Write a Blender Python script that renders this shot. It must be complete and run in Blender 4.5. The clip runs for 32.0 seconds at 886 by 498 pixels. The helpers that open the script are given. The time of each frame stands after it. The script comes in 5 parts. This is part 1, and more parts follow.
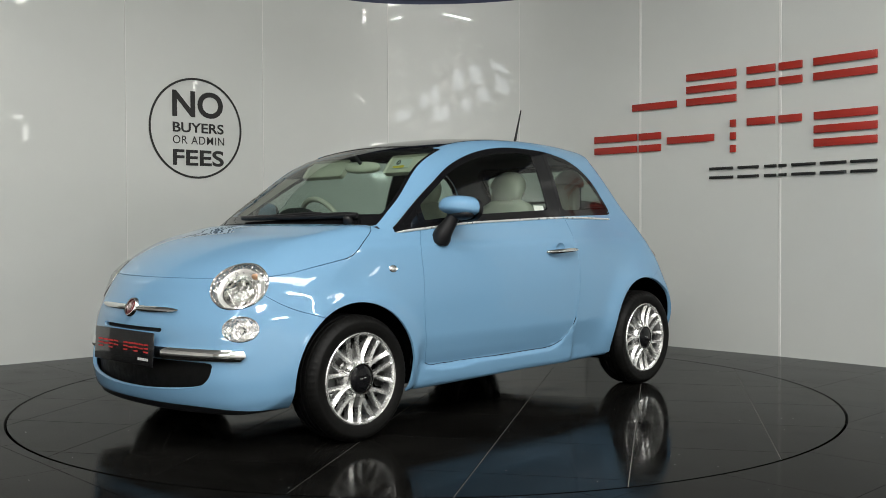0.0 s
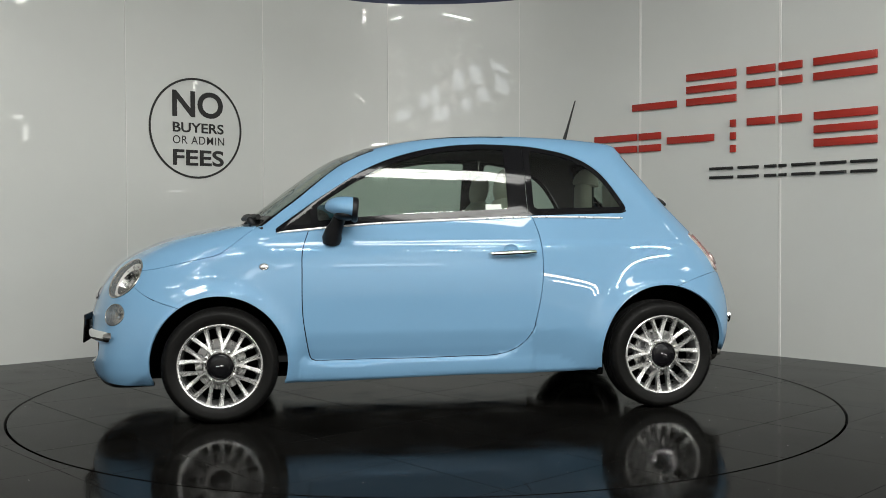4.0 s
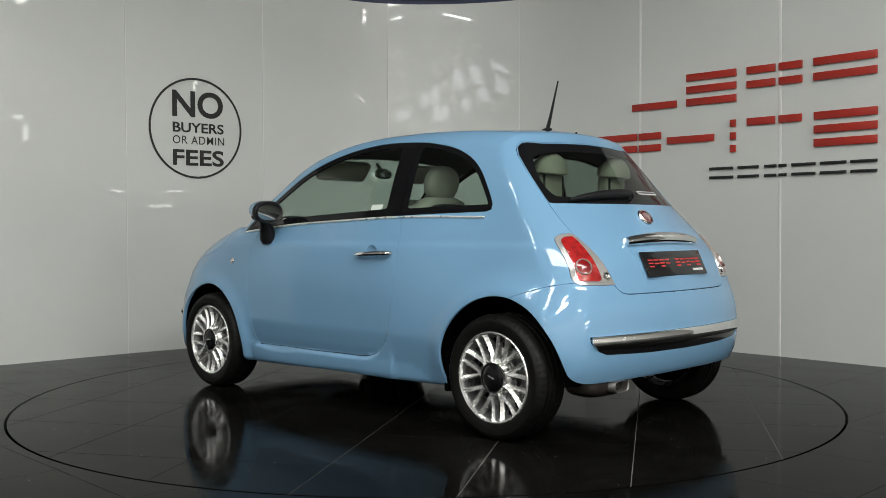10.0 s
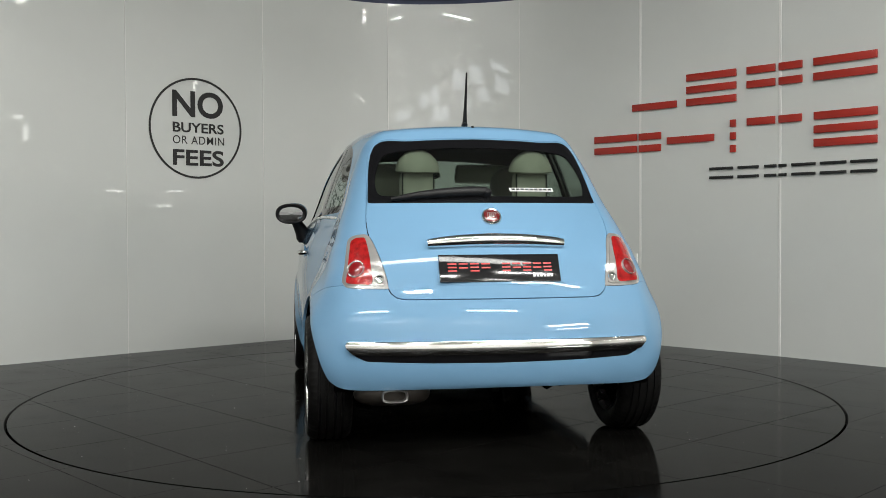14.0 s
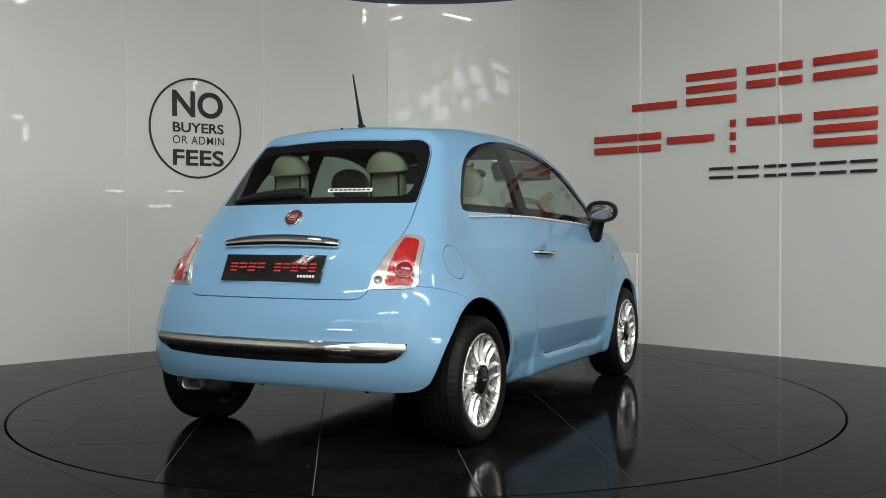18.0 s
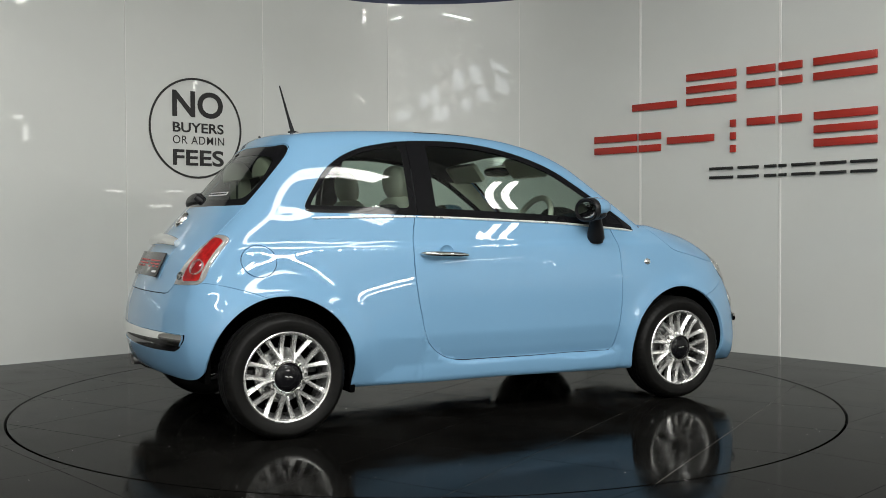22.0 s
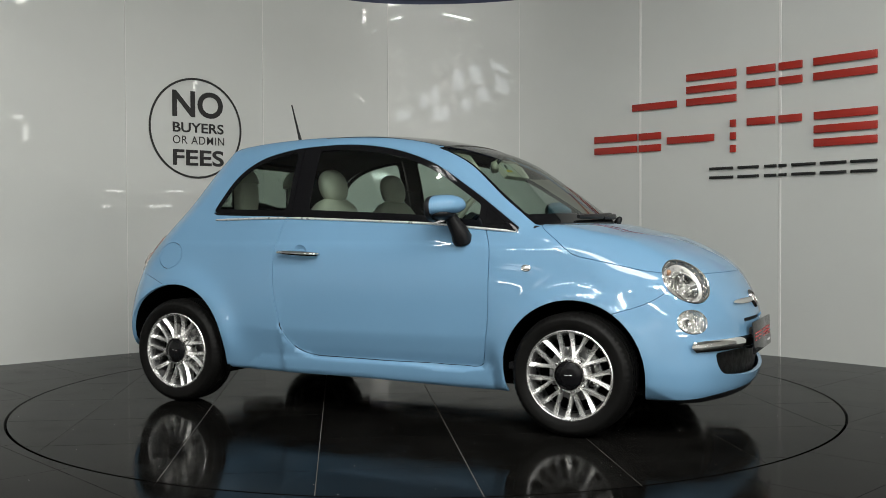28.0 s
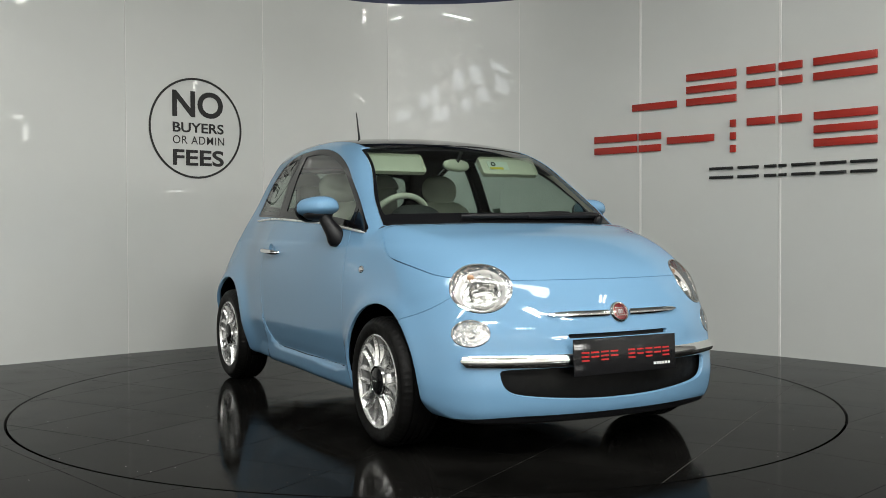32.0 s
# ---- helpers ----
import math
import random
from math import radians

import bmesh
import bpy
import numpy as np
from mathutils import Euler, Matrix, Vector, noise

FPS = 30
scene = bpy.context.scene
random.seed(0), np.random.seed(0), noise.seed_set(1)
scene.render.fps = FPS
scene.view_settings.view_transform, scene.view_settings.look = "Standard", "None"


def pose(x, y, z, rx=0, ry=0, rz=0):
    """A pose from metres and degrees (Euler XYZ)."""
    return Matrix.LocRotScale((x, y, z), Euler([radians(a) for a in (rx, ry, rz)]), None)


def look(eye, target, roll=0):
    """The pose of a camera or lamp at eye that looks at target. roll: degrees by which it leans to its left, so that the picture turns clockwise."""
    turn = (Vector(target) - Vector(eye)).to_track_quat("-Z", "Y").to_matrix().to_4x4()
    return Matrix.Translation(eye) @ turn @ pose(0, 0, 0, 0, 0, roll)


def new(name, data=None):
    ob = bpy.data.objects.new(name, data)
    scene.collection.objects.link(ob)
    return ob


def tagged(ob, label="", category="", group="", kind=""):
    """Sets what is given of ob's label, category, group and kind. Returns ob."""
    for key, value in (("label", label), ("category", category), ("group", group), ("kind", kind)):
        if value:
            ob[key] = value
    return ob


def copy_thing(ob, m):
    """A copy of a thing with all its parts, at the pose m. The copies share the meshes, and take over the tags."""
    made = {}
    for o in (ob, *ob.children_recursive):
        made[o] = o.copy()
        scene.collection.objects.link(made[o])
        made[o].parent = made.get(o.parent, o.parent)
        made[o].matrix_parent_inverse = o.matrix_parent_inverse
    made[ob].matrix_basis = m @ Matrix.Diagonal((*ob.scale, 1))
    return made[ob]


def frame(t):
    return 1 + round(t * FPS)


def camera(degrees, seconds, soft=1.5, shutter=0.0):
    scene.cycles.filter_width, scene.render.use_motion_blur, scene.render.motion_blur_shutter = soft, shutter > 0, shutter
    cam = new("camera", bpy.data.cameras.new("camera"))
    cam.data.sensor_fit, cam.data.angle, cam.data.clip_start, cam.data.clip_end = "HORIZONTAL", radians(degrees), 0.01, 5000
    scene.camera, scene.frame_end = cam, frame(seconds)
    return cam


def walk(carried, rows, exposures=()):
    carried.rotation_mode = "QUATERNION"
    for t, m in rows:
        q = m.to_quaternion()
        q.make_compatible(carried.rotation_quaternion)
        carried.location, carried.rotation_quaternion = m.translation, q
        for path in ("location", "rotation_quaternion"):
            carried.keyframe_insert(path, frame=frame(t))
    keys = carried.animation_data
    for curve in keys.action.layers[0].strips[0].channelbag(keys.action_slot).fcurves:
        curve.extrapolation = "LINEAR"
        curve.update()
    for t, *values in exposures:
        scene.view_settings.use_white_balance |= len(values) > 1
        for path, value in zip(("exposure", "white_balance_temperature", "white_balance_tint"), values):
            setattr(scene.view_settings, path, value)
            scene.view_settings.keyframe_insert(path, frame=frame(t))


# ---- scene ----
cam = camera(48.25, 32.0, 0.8)
EYE = pose(0.088, -5.776, 0.960, 90 - 1.18, 0, 0) @ pose(0, 0, 0, 0, 0, -0.245)
walk(cam, [(0, EYE), (32, EYE)], [(0, -0.03), (3, -0.03), (7, -0.15), (10, -0.15), (13, -0.04), (17, -0.13), (19, -0.08), (21, -0.03), (23, -0.08), (24.5, -0.16), (28, -0.18), (30, -0.18), (32, -0.04)])


def heading(t):
    """The turntable's turn in degrees at t seconds."""
    s = (t - 16) / 16
    return 225.58 - 8.976 * t + 0.24 * (s * s - 1) + 0.81 * (s ** 3 - s)


# ---- small tools ----

def smooth(a, b, x):
    t = np.clip((x - a) / (b - a), 0, 1)
    return t * t * (3 - 2 * t)


def spline(xs, ys):
    """Natural cubic spline, straight beyond its ends."""
    xs, ys = np.array(xs, float), np.array(ys, float)
    n = len(xs)
    h = np.diff(xs)
    A, r = np.eye(n), np.zeros(n)
    for i in range(1, n - 1):
        A[i, i - 1:i + 2] = h[i - 1], 2 * (h[i - 1] + h[i]), h[i]
        r[i] = 6 * ((ys[i + 1] - ys[i]) / h[i] - (ys[i] - ys[i - 1]) / h[i - 1])
    m = np.linalg.solve(A, r)

    def ev(x):
        x = np.asarray(x, float)
        xc = np.clip(x, xs[0], xs[-1])
        i = np.clip(np.searchsorted(xs, xc) - 1, 0, n - 2)
        a, b, hh = xs[i + 1] - xc, xc - xs[i], h[i]
        return (m[i] * a ** 3 + m[i + 1] * b ** 3) / (6 * hh) + (ys[i] / hh - m[i] * hh / 6) * a + (ys[i + 1] / hh - m[i + 1] * hh / 6) * b
    return ev


def curve_through(pts, closed=True, per=8):
    """A Catmull-Rom curve through points of any dimension."""
    P = np.array(pts, float)
    n = len(P)
    out = []
    for i in range(n if closed else n - 1):
        p0, p1, p2, p3 = (P[(i + k) % n] if closed else P[min(max(i + k, 0), n - 1)] for k in (-1, 0, 1, 2))
        for s in range(per):
            t = s / per
            out.append(0.5 * (2 * p1 + (p2 - p0) * t + (2 * p0 - 5 * p1 + 4 * p2 - p3) * t * t + (3 * p1 - p0 - 3 * p2 + p3) * t ** 3))
    if not closed:
        out.append(P[-1])
    return np.array(out)


def poly_distance(px, pz, poly):
    """Signed distance (inside negative) of points to a closed polygon."""
    best, inside = np.full(px.shape, 1e9), np.zeros(px.shape, bool)
    n = len(poly)
    for i in range(n):
        ax, az = poly[i]
        bx, bz = poly[(i + 1) % n]
        ex, ez = bx - ax, bz - az
        t = np.clip(((px - ax) * ex + (pz - az) * ez) / (ex * ex + ez * ez + 1e-12), 0, 1)
        best = np.minimum(best, (px - ax - t * ex) ** 2 + (pz - az - t * ez) ** 2)
        cross = ((az > pz) != (bz > pz)) & (px < ex * (pz - az) / (ez + (1e-12 if ez == 0 else 0)) + ax)
        inside ^= cross
    return np.where(inside, -1, 1) * np.sqrt(best)


# ---- the car's body as one smooth form; x forward, y to its left, z up ----
PROFILE = curve_through([
    (1.741, 0.148), (1.835, 0.191), (1.867, 0.288), (1.868, 0.380), (1.866, 0.460), (1.857, 0.541), (1.828, 0.621), (1.792, 0.691),
    (1.737, 0.763), (1.623, 0.843), (1.451, 0.916), (1.278, 0.955), (1.149, 0.982), (1.069, 0.990), (0.944, 1.083), (0.781, 1.208),
    (0.623, 1.319), (0.497, 1.379), (0.345, 1.425), (0.137, 1.464), (-0.101, 1.486), (-0.360, 1.490), (-0.619, 1.484), (-0.848, 1.470),
    (-1.027, 1.447), (-1.083, 1.402), (-1.207, 1.272), (-1.380, 1.078), (-1.485, 0.953), (-1.575, 0.847), (-1.621, 0.750), (-1.650, 0.668),
    (-1.677, 0.577), (-1.689, 0.480), (-1.683, 0.382), (-1.652, 0.295), (-1.598, 0.243), (-1.200, 0.173), (0.000, 0.151), (1.200, 0.151)], per=8)
GX, GZ, GS = -2.15, -0.15, 0.0125
gx, gz = np.meshgrid(GX + GS * np.arange(364), GZ + GS * np.arange(168), indexing="ij")
TABLE = poly_distance(gx, gz, PROFILE)


def profile_distance(x, z):
    """The profile's distance field, smoothed by a cubic kernel."""
    u, v = (x - GX) / GS, (z - GZ) / GS
    i, j = np.clip(np.floor(u).astype(int), 1, 360), np.clip(np.floor(v).astype(int), 1, 164)
    a, b = np.clip(u - i, 0, 1), np.clip(v - j, 0, 1)

    def w(t):
        return ((1 - t) ** 3 / 6, (3 * t ** 3 - 6 * t ** 2 + 4) / 6, (-3 * t ** 3 + 3 * t ** 2 + 3 * t + 1) / 6, t ** 3 / 6)
    wa, wb = w(a), w(b)
    return sum(wa[p] * wb[q] * TABLE[i + p - 1, j + q - 1] for p in range(4) for q in range(4))


side_width = spline([0.1, 0.2, 0.3, 0.42, 0.55, 0.68, 0.78, 0.86, 0.93, 1.0, 1.06, 1.2, 1.3, 1.4, 1.52],
                    [0.735, 0.768, 0.783, 0.7925, 0.7975, 0.7960, 0.7858, 0.7705, 0.7480, 0.7205, 0.6955, 0.6474, 0.6080, 0.5608, 0.5052])
rear_taper = spline([-1.7, -1.45, -1.2, -1, -0.7, -0.4, -0.1],
    [0.1615, 0.0885, 0.0652, 0.0595, 0.0258, 0.0022, 0.0000])
front_taper = spline([0.3, 0.6, 0.9, 1.2, 1.5, 1.8],
    [-0.0000, 0.0020, 0.0129, 0.0435, 0.0746, 0.1210])
taper_height = spline([0.2, 0.5, 0.7, 0.85, 1, 1.5],
    [0.382, 0.412, 0.780, 1.103, 1.057, 1.037])
front_bow = spline([0.1, 0.42, 0.53, 0.7, 0.85, 0.97, 1.2, 1.5],
    [0.377, 0.427, 0.460, 0.469, 0.363, 0.271, 0.302, 0.261])
rear_bow = spline([0.1, 0.45, 0.74, 0.9, 1.08, 1.4, 1.6],
    [0.226, 0.243, 0.218, 0.204, 0.320, 0.301, 0.323])
bottom_edge = spline([-1.7, -1.5, -0.85, 0.0, 0.85, 1.3, 1.6, 1.9], [0.285, 0.262, 0.200, 0.192, 0.178, 0.180, 0.158, 0.150])
door_foot = spline([-0.47, -0.442, -0.40, -0.33, -0.246, -0.161, 0.30, 0.66, 0.72], [0.53, 0.425, 0.366, 0.318, 0.298, 0.294, 0.290, 0.287, 0.300])
ARCHES = ((1.157, 0.294, 0.338), (-1.166, 0.306, 0.350))


def half_width(x, z):
    w = side_width(z) - (rear_taper(np.minimum(x, -0.1)) * (x < -0.1) + front_taper(np.maximum(x, 0.3)) * (x > 0.3)) * taper_height(z)
    for ax, az, ar in ARCHES:
        d = np.hypot(x - ax, z - az) - ar
        w = w + (0.020 if ax > 0 else 0.034) * np.exp(-(d / (0.055 if ax > 0 else 0.075)) ** 2) * smooth(0.15, 0.4, z)
    # the shoulder crease and the sill's ledge
    ledge = np.tanh((z - door_foot(np.clip(x, -0.47, 0.72))) / 0.006) * smooth(-0.475, -0.44, x) * smooth(0.80, 0.72, x)
    # the door tucks in below a crease, above the sill
    k = 0.43 - z
    tuck = 0.5 * (k + np.sqrt(k * k + 0.00003)) * smooth(-0.95, -0.55, x) * smooth(0.82, 0.74, x)
    w = w - 0.19 * np.minimum(tuck, 0.14)
    return w + 0.003 * np.tanh((0.885 - z) / 0.012) - (0.006 * smooth(0.75, 0.45, z) + 0.008 * smooth(0.36, 0.26, z)) * ledge


def body_field(P):
    x, y, z = P[:, 0], np.abs(P[:, 1]), P[:, 2]
    q = 0.7 * y * y + 0.7 * y ** 4
    X = x + front_bow(z) * q * smooth(0.0, 0.8, x) - rear_bow(z) * q * smooth(-0.3, -1.1, x)
    Z = z + (0.1206 * y * y + 0.0140 * y ** 4) * smooth(0.55, 0.85, z) * (1 - 0.854 * smooth(0.45, 0.85, x) + 0.132 * smooth(1.1, 1.5, x))
    a = profile_distance(X, Z)
    b = (y - half_width(x, z)) * 0.96
    r = 0.071 + 0.078 * smooth(1.0, 1.4, x) + 0.029 * smooth(-1.0, -1.5, x)
    f = np.where((a > -r) & (b > -r), np.hypot(np.maximum(a + r, 0), np.maximum(b + r, 0)) - r, np.maximum(a, b))
    c, s = bottom_edge(x) - z, 0.025
    return np.where((f > -s) & (c > -s), np.hypot(np.maximum(f + s, 0), np.maximum(c + s, 0)) - s, np.maximum(f, c))


def field_gradient(P, field=body_field, e=0.0015):
    g = np.stack([(field(P + e * d) - field(P - e * d)) for d in np.eye(3)], 1) / (2 * e)
    return g


def to_surface(P, field=body_field, steps=4):
    for _ in range(steps):
        g = field_gradient(P, field)
        P = P - (field(P) / np.maximum((g * g).sum(1), 1e-6))[:, None] * g
    return P


def net_surface(field, lo, hi, step):
    """A quad mesh of the zero surface of a field: vertices, normals and faces."""
    n = [int(round((b - a) / step)) + 1 for a, b in zip(lo, hi)]
    ax = [a + step * np.arange(k) for a, k in zip(lo, n)]
    G = np.stack(np.meshgrid(*ax, indexing="ij"), -1).reshape(-1, 3)
    val = np.concatenate([field(G[i:i + 200000]) for i in range(0, len(G), 200000)]).reshape(n)
    pos = val > 0
    m = [k - 1 for k in n]
    total, count = np.zeros((*m, 3)), np.zeros(m)
    base = np.stack(np.meshgrid(*[a[:-1] for a in ax], indexing="ij"), -1)
    for axis in range(3):
        others = [k for k in range(3) if k != axis]
        for u in (0, 1):
            for v in (0, 1):
                off = [0, 0, 0]
                off[others[0]], off[others[1]] = u, v
                sl0 = tuple(slice(o, o + k) for o, k in zip(off, m))
                off2 = list(off)
                off2[axis] = 1
                sl1 = tuple(slice(o, o + k) for o, k in zip(off2, m))
                a, b = val[sl0], val[sl1]
                cross = (a > 0) != (b > 0)
                t = np.where(cross, a / np.where(cross, a - b, 1), 0)
                p = base + np.array(off) * step
                d = np.zeros(3)
                d[axis] = step
                total += np.where(cross[..., None], p + t[..., None] * d, 0)
                count += cross
    live = count > 0
    index = np.full(m, -1)
    index[live] = np.arange(live.sum())
    V = total[live] / count[live][:, None]
    F = []
    for axis in range(3):
        u, v = [k for k in range(3) if k != axis]
        a = pos.take(range(m[axis]), axis)
        b = pos.take(range(1, n[axis]), axis)
        e = np.argwhere(a != b)
        e = e[(e[:, u] > 0) & (e[:, v] > 0) & (e[:, u] < m[u]) & (e[:, v] < m[v])]
        du, dv = np.eye(3, dtype=int)[u], np.eye(3, dtype=int)[v]
        c = [index[tuple((e - k).T)] for k in (du + dv, dv, 0 * du, du)]
        q = np.stack(c, 1)
        flip = a[tuple(e.T)] ^ (axis == 1)
        q[flip] = q[flip][:, ::-1]
        F += [tuple(r) for r in q.tolist() if min(r) >= 0]
    for _ in range(2):
        s, k = np.zeros_like(V), np.zeros(len(V))
        for f in np.array(F).T[[0, 1, 2, 3]], :
            for i in range(4):
                np.add.at(s, f[i], V[f[(i + 1) % 4]])
                np.add.at(k, f[i], 1)
        V = to_surface(V * 0.5 + 0.5 * s / k[:, None], field, 2)
    V = to_surface(V, field, 3)
    N = field_gradient(V, field)
    N /= np.linalg.norm(N, axis=1)[:, None]
    return V, N, F


def clip(mesh, d):
    """The piece of a mesh where the vertex values d are negative, cut along d = 0."""
    V, N, F = mesh
    V, N, faces, made = [V], [N], [], {}
    n, extraV, extraN = len(mesh[0]), [], []
    inside = (d < 0).tolist()
    dl = d.tolist()
    for f in F:
        k = [inside[i] for i in f]
        if all(k):
            faces.append(f)
        elif any(k):
            out = []
            for i, j in zip(f, f[1:] + f[:1]):
                if inside[i]:
                    out.append(i)
                if inside[i] != inside[j]:
                    key = (min(i, j), max(i, j))
                    if key not in made:
                        a, b = key
                        t = dl[a] / (dl[a] - dl[b])
                        made[key] = n + len(extraV)
                        extraV.append(mesh[0][a] * (1 - t) + mesh[0][b] * t)
                        extraN.append(mesh[1][a] * (1 - t) + mesh[1][b] * t)
                    out.append(made[key])
            if len(out) > 2:
                faces.append(tuple(out))
    if extraV:
        V.append(np.array(extraV)), N.append(np.array(extraN))
    V, N = np.concatenate(V), np.concatenate(N)
    used = np.unique([i for f in faces for i in f]).astype(int) if faces else np.zeros(0, int)
    remap = np.full(len(V), -1)
    remap[used] = np.arange(len(used))
    r = remap.tolist()
    return V[used], N[used] / np.linalg.norm(N[used], axis=1)[:, None], [tuple(r[i] for i in f) for f in faces]


def cut(mesh, fn, gap=0.002):
    """Splits a mesh by a signed function of its points into the inner piece and the rest, with a gap between."""
    V, N, _ = mesh
    d = fn(V)
    if gap > 0.0012:
        near = np.abs(d) < 0.08
        g = np.stack([fn(V[near] + 0.001 * e) - fn(V[near] - 0.001 * e) for e in np.eye(3)], 1) / 0.002
        g = g - (g * N[near]).sum(1)[:, None] * N[near]
        d = d.copy()
        d[near] /= np.clip(np.linalg.norm(g, axis=1), 0.3, 1.0)
    return clip(mesh, d + gap), clip(mesh, -d + gap)


def shifted(mesh, by):
    return mesh[0] + mesh[1] * by, mesh[1], mesh[2]


def link_mesh(name, mesh, mat, parent, rim=0.0, label="", m=None, own_normals=True):
    """Links a cut piece as one object; rim: depth of its turned-in edge."""
    V, N, F = mesh
    V, N, F = list(map(tuple, V)), list(map(tuple, N)), list(F)
    if rim:
        seen = {}
        for f in F:
            for i, j in zip(f, f[1:] + f[:1]):
                seen[(i, j)] = seen.get((i, j), 0) + 1
        edges = [e for e in seen if (e[1], e[0]) not in seen]
        for i, j in edges:
            p, q = Vector(V[i]), Vector(V[j])
            a, b = Vector(N[i]), Vector(N[j])
            side = (q - p).cross(a + b)
            side = side.normalized() if side.length > 1e-9 else a
            k = len(V)
            V += [tuple(q), tuple(p), tuple(p - a * rim), tuple(q - b * rim)]
            N += [tuple((side + b * 0.6).normalized()), tuple((side + a * 0.6).normalized()), tuple(side), tuple(side)]
            F.append((k, k + 1, k + 2, k + 3))
    me = bpy.data.meshes.new(name)
    me.from_pydata(V, [], F)
    me.polygons.foreach_set("use_smooth", [True] * len(F))
    me.materials.append(mat)
    if own_normals:
        me.normals_split_custom_set_from_vertices(N)
    else:
        me.set_sharp_from_angle(angle=radians(50))
    ob = new(name, me)
    ob.parent = parent
    if m is not None:
        ob.matrix_local = m
    if label:
        tagged(ob, label)
    return ob


# ---- light ----
world = bpy.data.worlds.new("showroom_air")
scene.world = world
world.use_nodes = True
world.node_tree.nodes["Background"].inputs["Color"].default_value = (0.55, 0.6, 0.7, 1)
world.node_tree.nodes["Background"].inputs["Strength"].default_value = 0.02


def area(name, at, target, sx, sy, watts, colour=(0.99, 0.99, 0.945)):
    lamp = bpy.data.lights.new(name, "AREA")
    lamp.shape, lamp.size, lamp.size_y, lamp.energy, lamp.color = "RECTANGLE", sx, sy, watts * 0.98, colour
    ob = new(name, lamp)
    ob.matrix_world = look(at, target)
    return ob


# ---- materials ----
def mat(name, colour, rough=0.5, metal=0.0, coat=0.0, coat_rough=0.03, vary=0.0, vary_scale=4.0, rough_vary=0.0, bump=0.0, bump_scale=60.0,
        trans=0.0, ior=1.5, alpha=1.0, emit=0.0, spec=0.5, island=0.0):
    m = bpy.data.materials.new(name)
    m.use_nodes = True
    nt = m.node_tree
    b = nt.nodes["Principled BSDF"]
    b.inputs["Base Color"].default_value = colour
    b.inputs["Roughness"].default_value = rough
    b.inputs["Metallic"].default_value = metal
    b.inputs["Coat Weight"].default_value = coat
    b.inputs["Coat Roughness"].default_value = coat_rough
    b.inputs["Transmission Weight"].default_value = trans
    b.inputs["IOR"].default_value = ior
    b.inputs["Alpha"].default_value = alpha
    b.inputs["Specular IOR Level"].default_value = spec
    if emit:
        b.inputs["Emission Color"].default_value = colour
        b.inputs["Emission Strength"].default_value = emit
    if vary or rough_vary or bump:
        tc = nt.nodes.new("ShaderNodeTexCoord")
    if vary or rough_vary:
        n1 = nt.nodes.new("ShaderNodeTexNoise")
        n1.inputs["Scale"].default_value = vary_scale
        n1.inputs["Detail"].default_value = 6
        n1.inputs["Roughness"].default_value = 0.65
        nt.links.new(tc.outputs["Object"], n1.inputs["Vector"])
    if vary or island:
        hsv = nt.nodes.new("ShaderNodeHueSaturation")
        hsv.inputs["Color"].default_value = colour
        src = None
        if vary:
            mr = nt.nodes.new("ShaderNodeMapRange")
            mr.inputs["From Min"].default_value, mr.inputs["From Max"].default_value = 0.3, 0.7
            mr.inputs["To Min"].default_value, mr.inputs["To Max"].default_value = 1 - vary, 1 + vary
            nt.links.new(n1.outputs["Fac"], mr.inputs["Value"])
            src = mr.outputs["Result"]
        if island:
            oi = nt.nodes.new("ShaderNodeObjectInfo")
            mi = nt.nodes.new("ShaderNodeMapRange")
            mi.inputs["To Min"].default_value, mi.inputs["To Max"].default_value = 1 - island, 1 + island
            nt.links.new(oi.outputs["Random"], mi.inputs["Value"])
            if src:
                mul = nt.nodes.new("ShaderNodeMath")
                mul.operation = "MULTIPLY"
                nt.links.new(src, mul.inputs[0]), nt.links.new(mi.outputs["Result"], mul.inputs[1])
                src = mul.outputs["Value"]
            else:
                src = mi.outputs["Result"]
        nt.links.new(src, hsv.inputs["Value"])
        nt.links.new(hsv.outputs["Color"], b.inputs["Base Color"])
    if rough_vary:
        n2 = nt.nodes.new("ShaderNodeTexNoise")
        n2.inputs["Scale"].default_value = vary_scale * 2.3
        n2.inputs["Detail"].default_value = 7
        nt.links.new(tc.outputs["Object"], n2.inputs["Vector"])
        mr2 = nt.nodes.new("ShaderNodeMapRange")
        mr2.inputs["From Min"].default_value, mr2.inputs["From Max"].default_value = 0.3, 0.75
        mr2.inputs["To Min"].default_value, mr2.inputs["To Max"].default_value = max(rough - rough_vary, 0.0), rough + rough_vary
        nt.links.new(n2.outputs["Fac"], mr2.inputs["Value"])
        nt.links.new(mr2.outputs["Result"], b.inputs["Roughness"])
    if bump:
        n3 = nt.nodes.new("ShaderNodeTexNoise")
        n3.inputs["Scale"].default_value = bump_scale
        n3.inputs["Detail"].default_value = 4
        nt.links.new(tc.outputs["Object"], n3.inputs["Vector"])
        bp = nt.nodes.new("ShaderNodeBump")
        bp.inputs["Strength"].default_value = bump
        bp.inputs["Distance"].default_value = 0.01
        nt.links.new(n3.outputs["Fac"], bp.inputs["Height"])
        nt.links.new(bp.outputs["Normal"], b.inputs["Normal"])
    return m


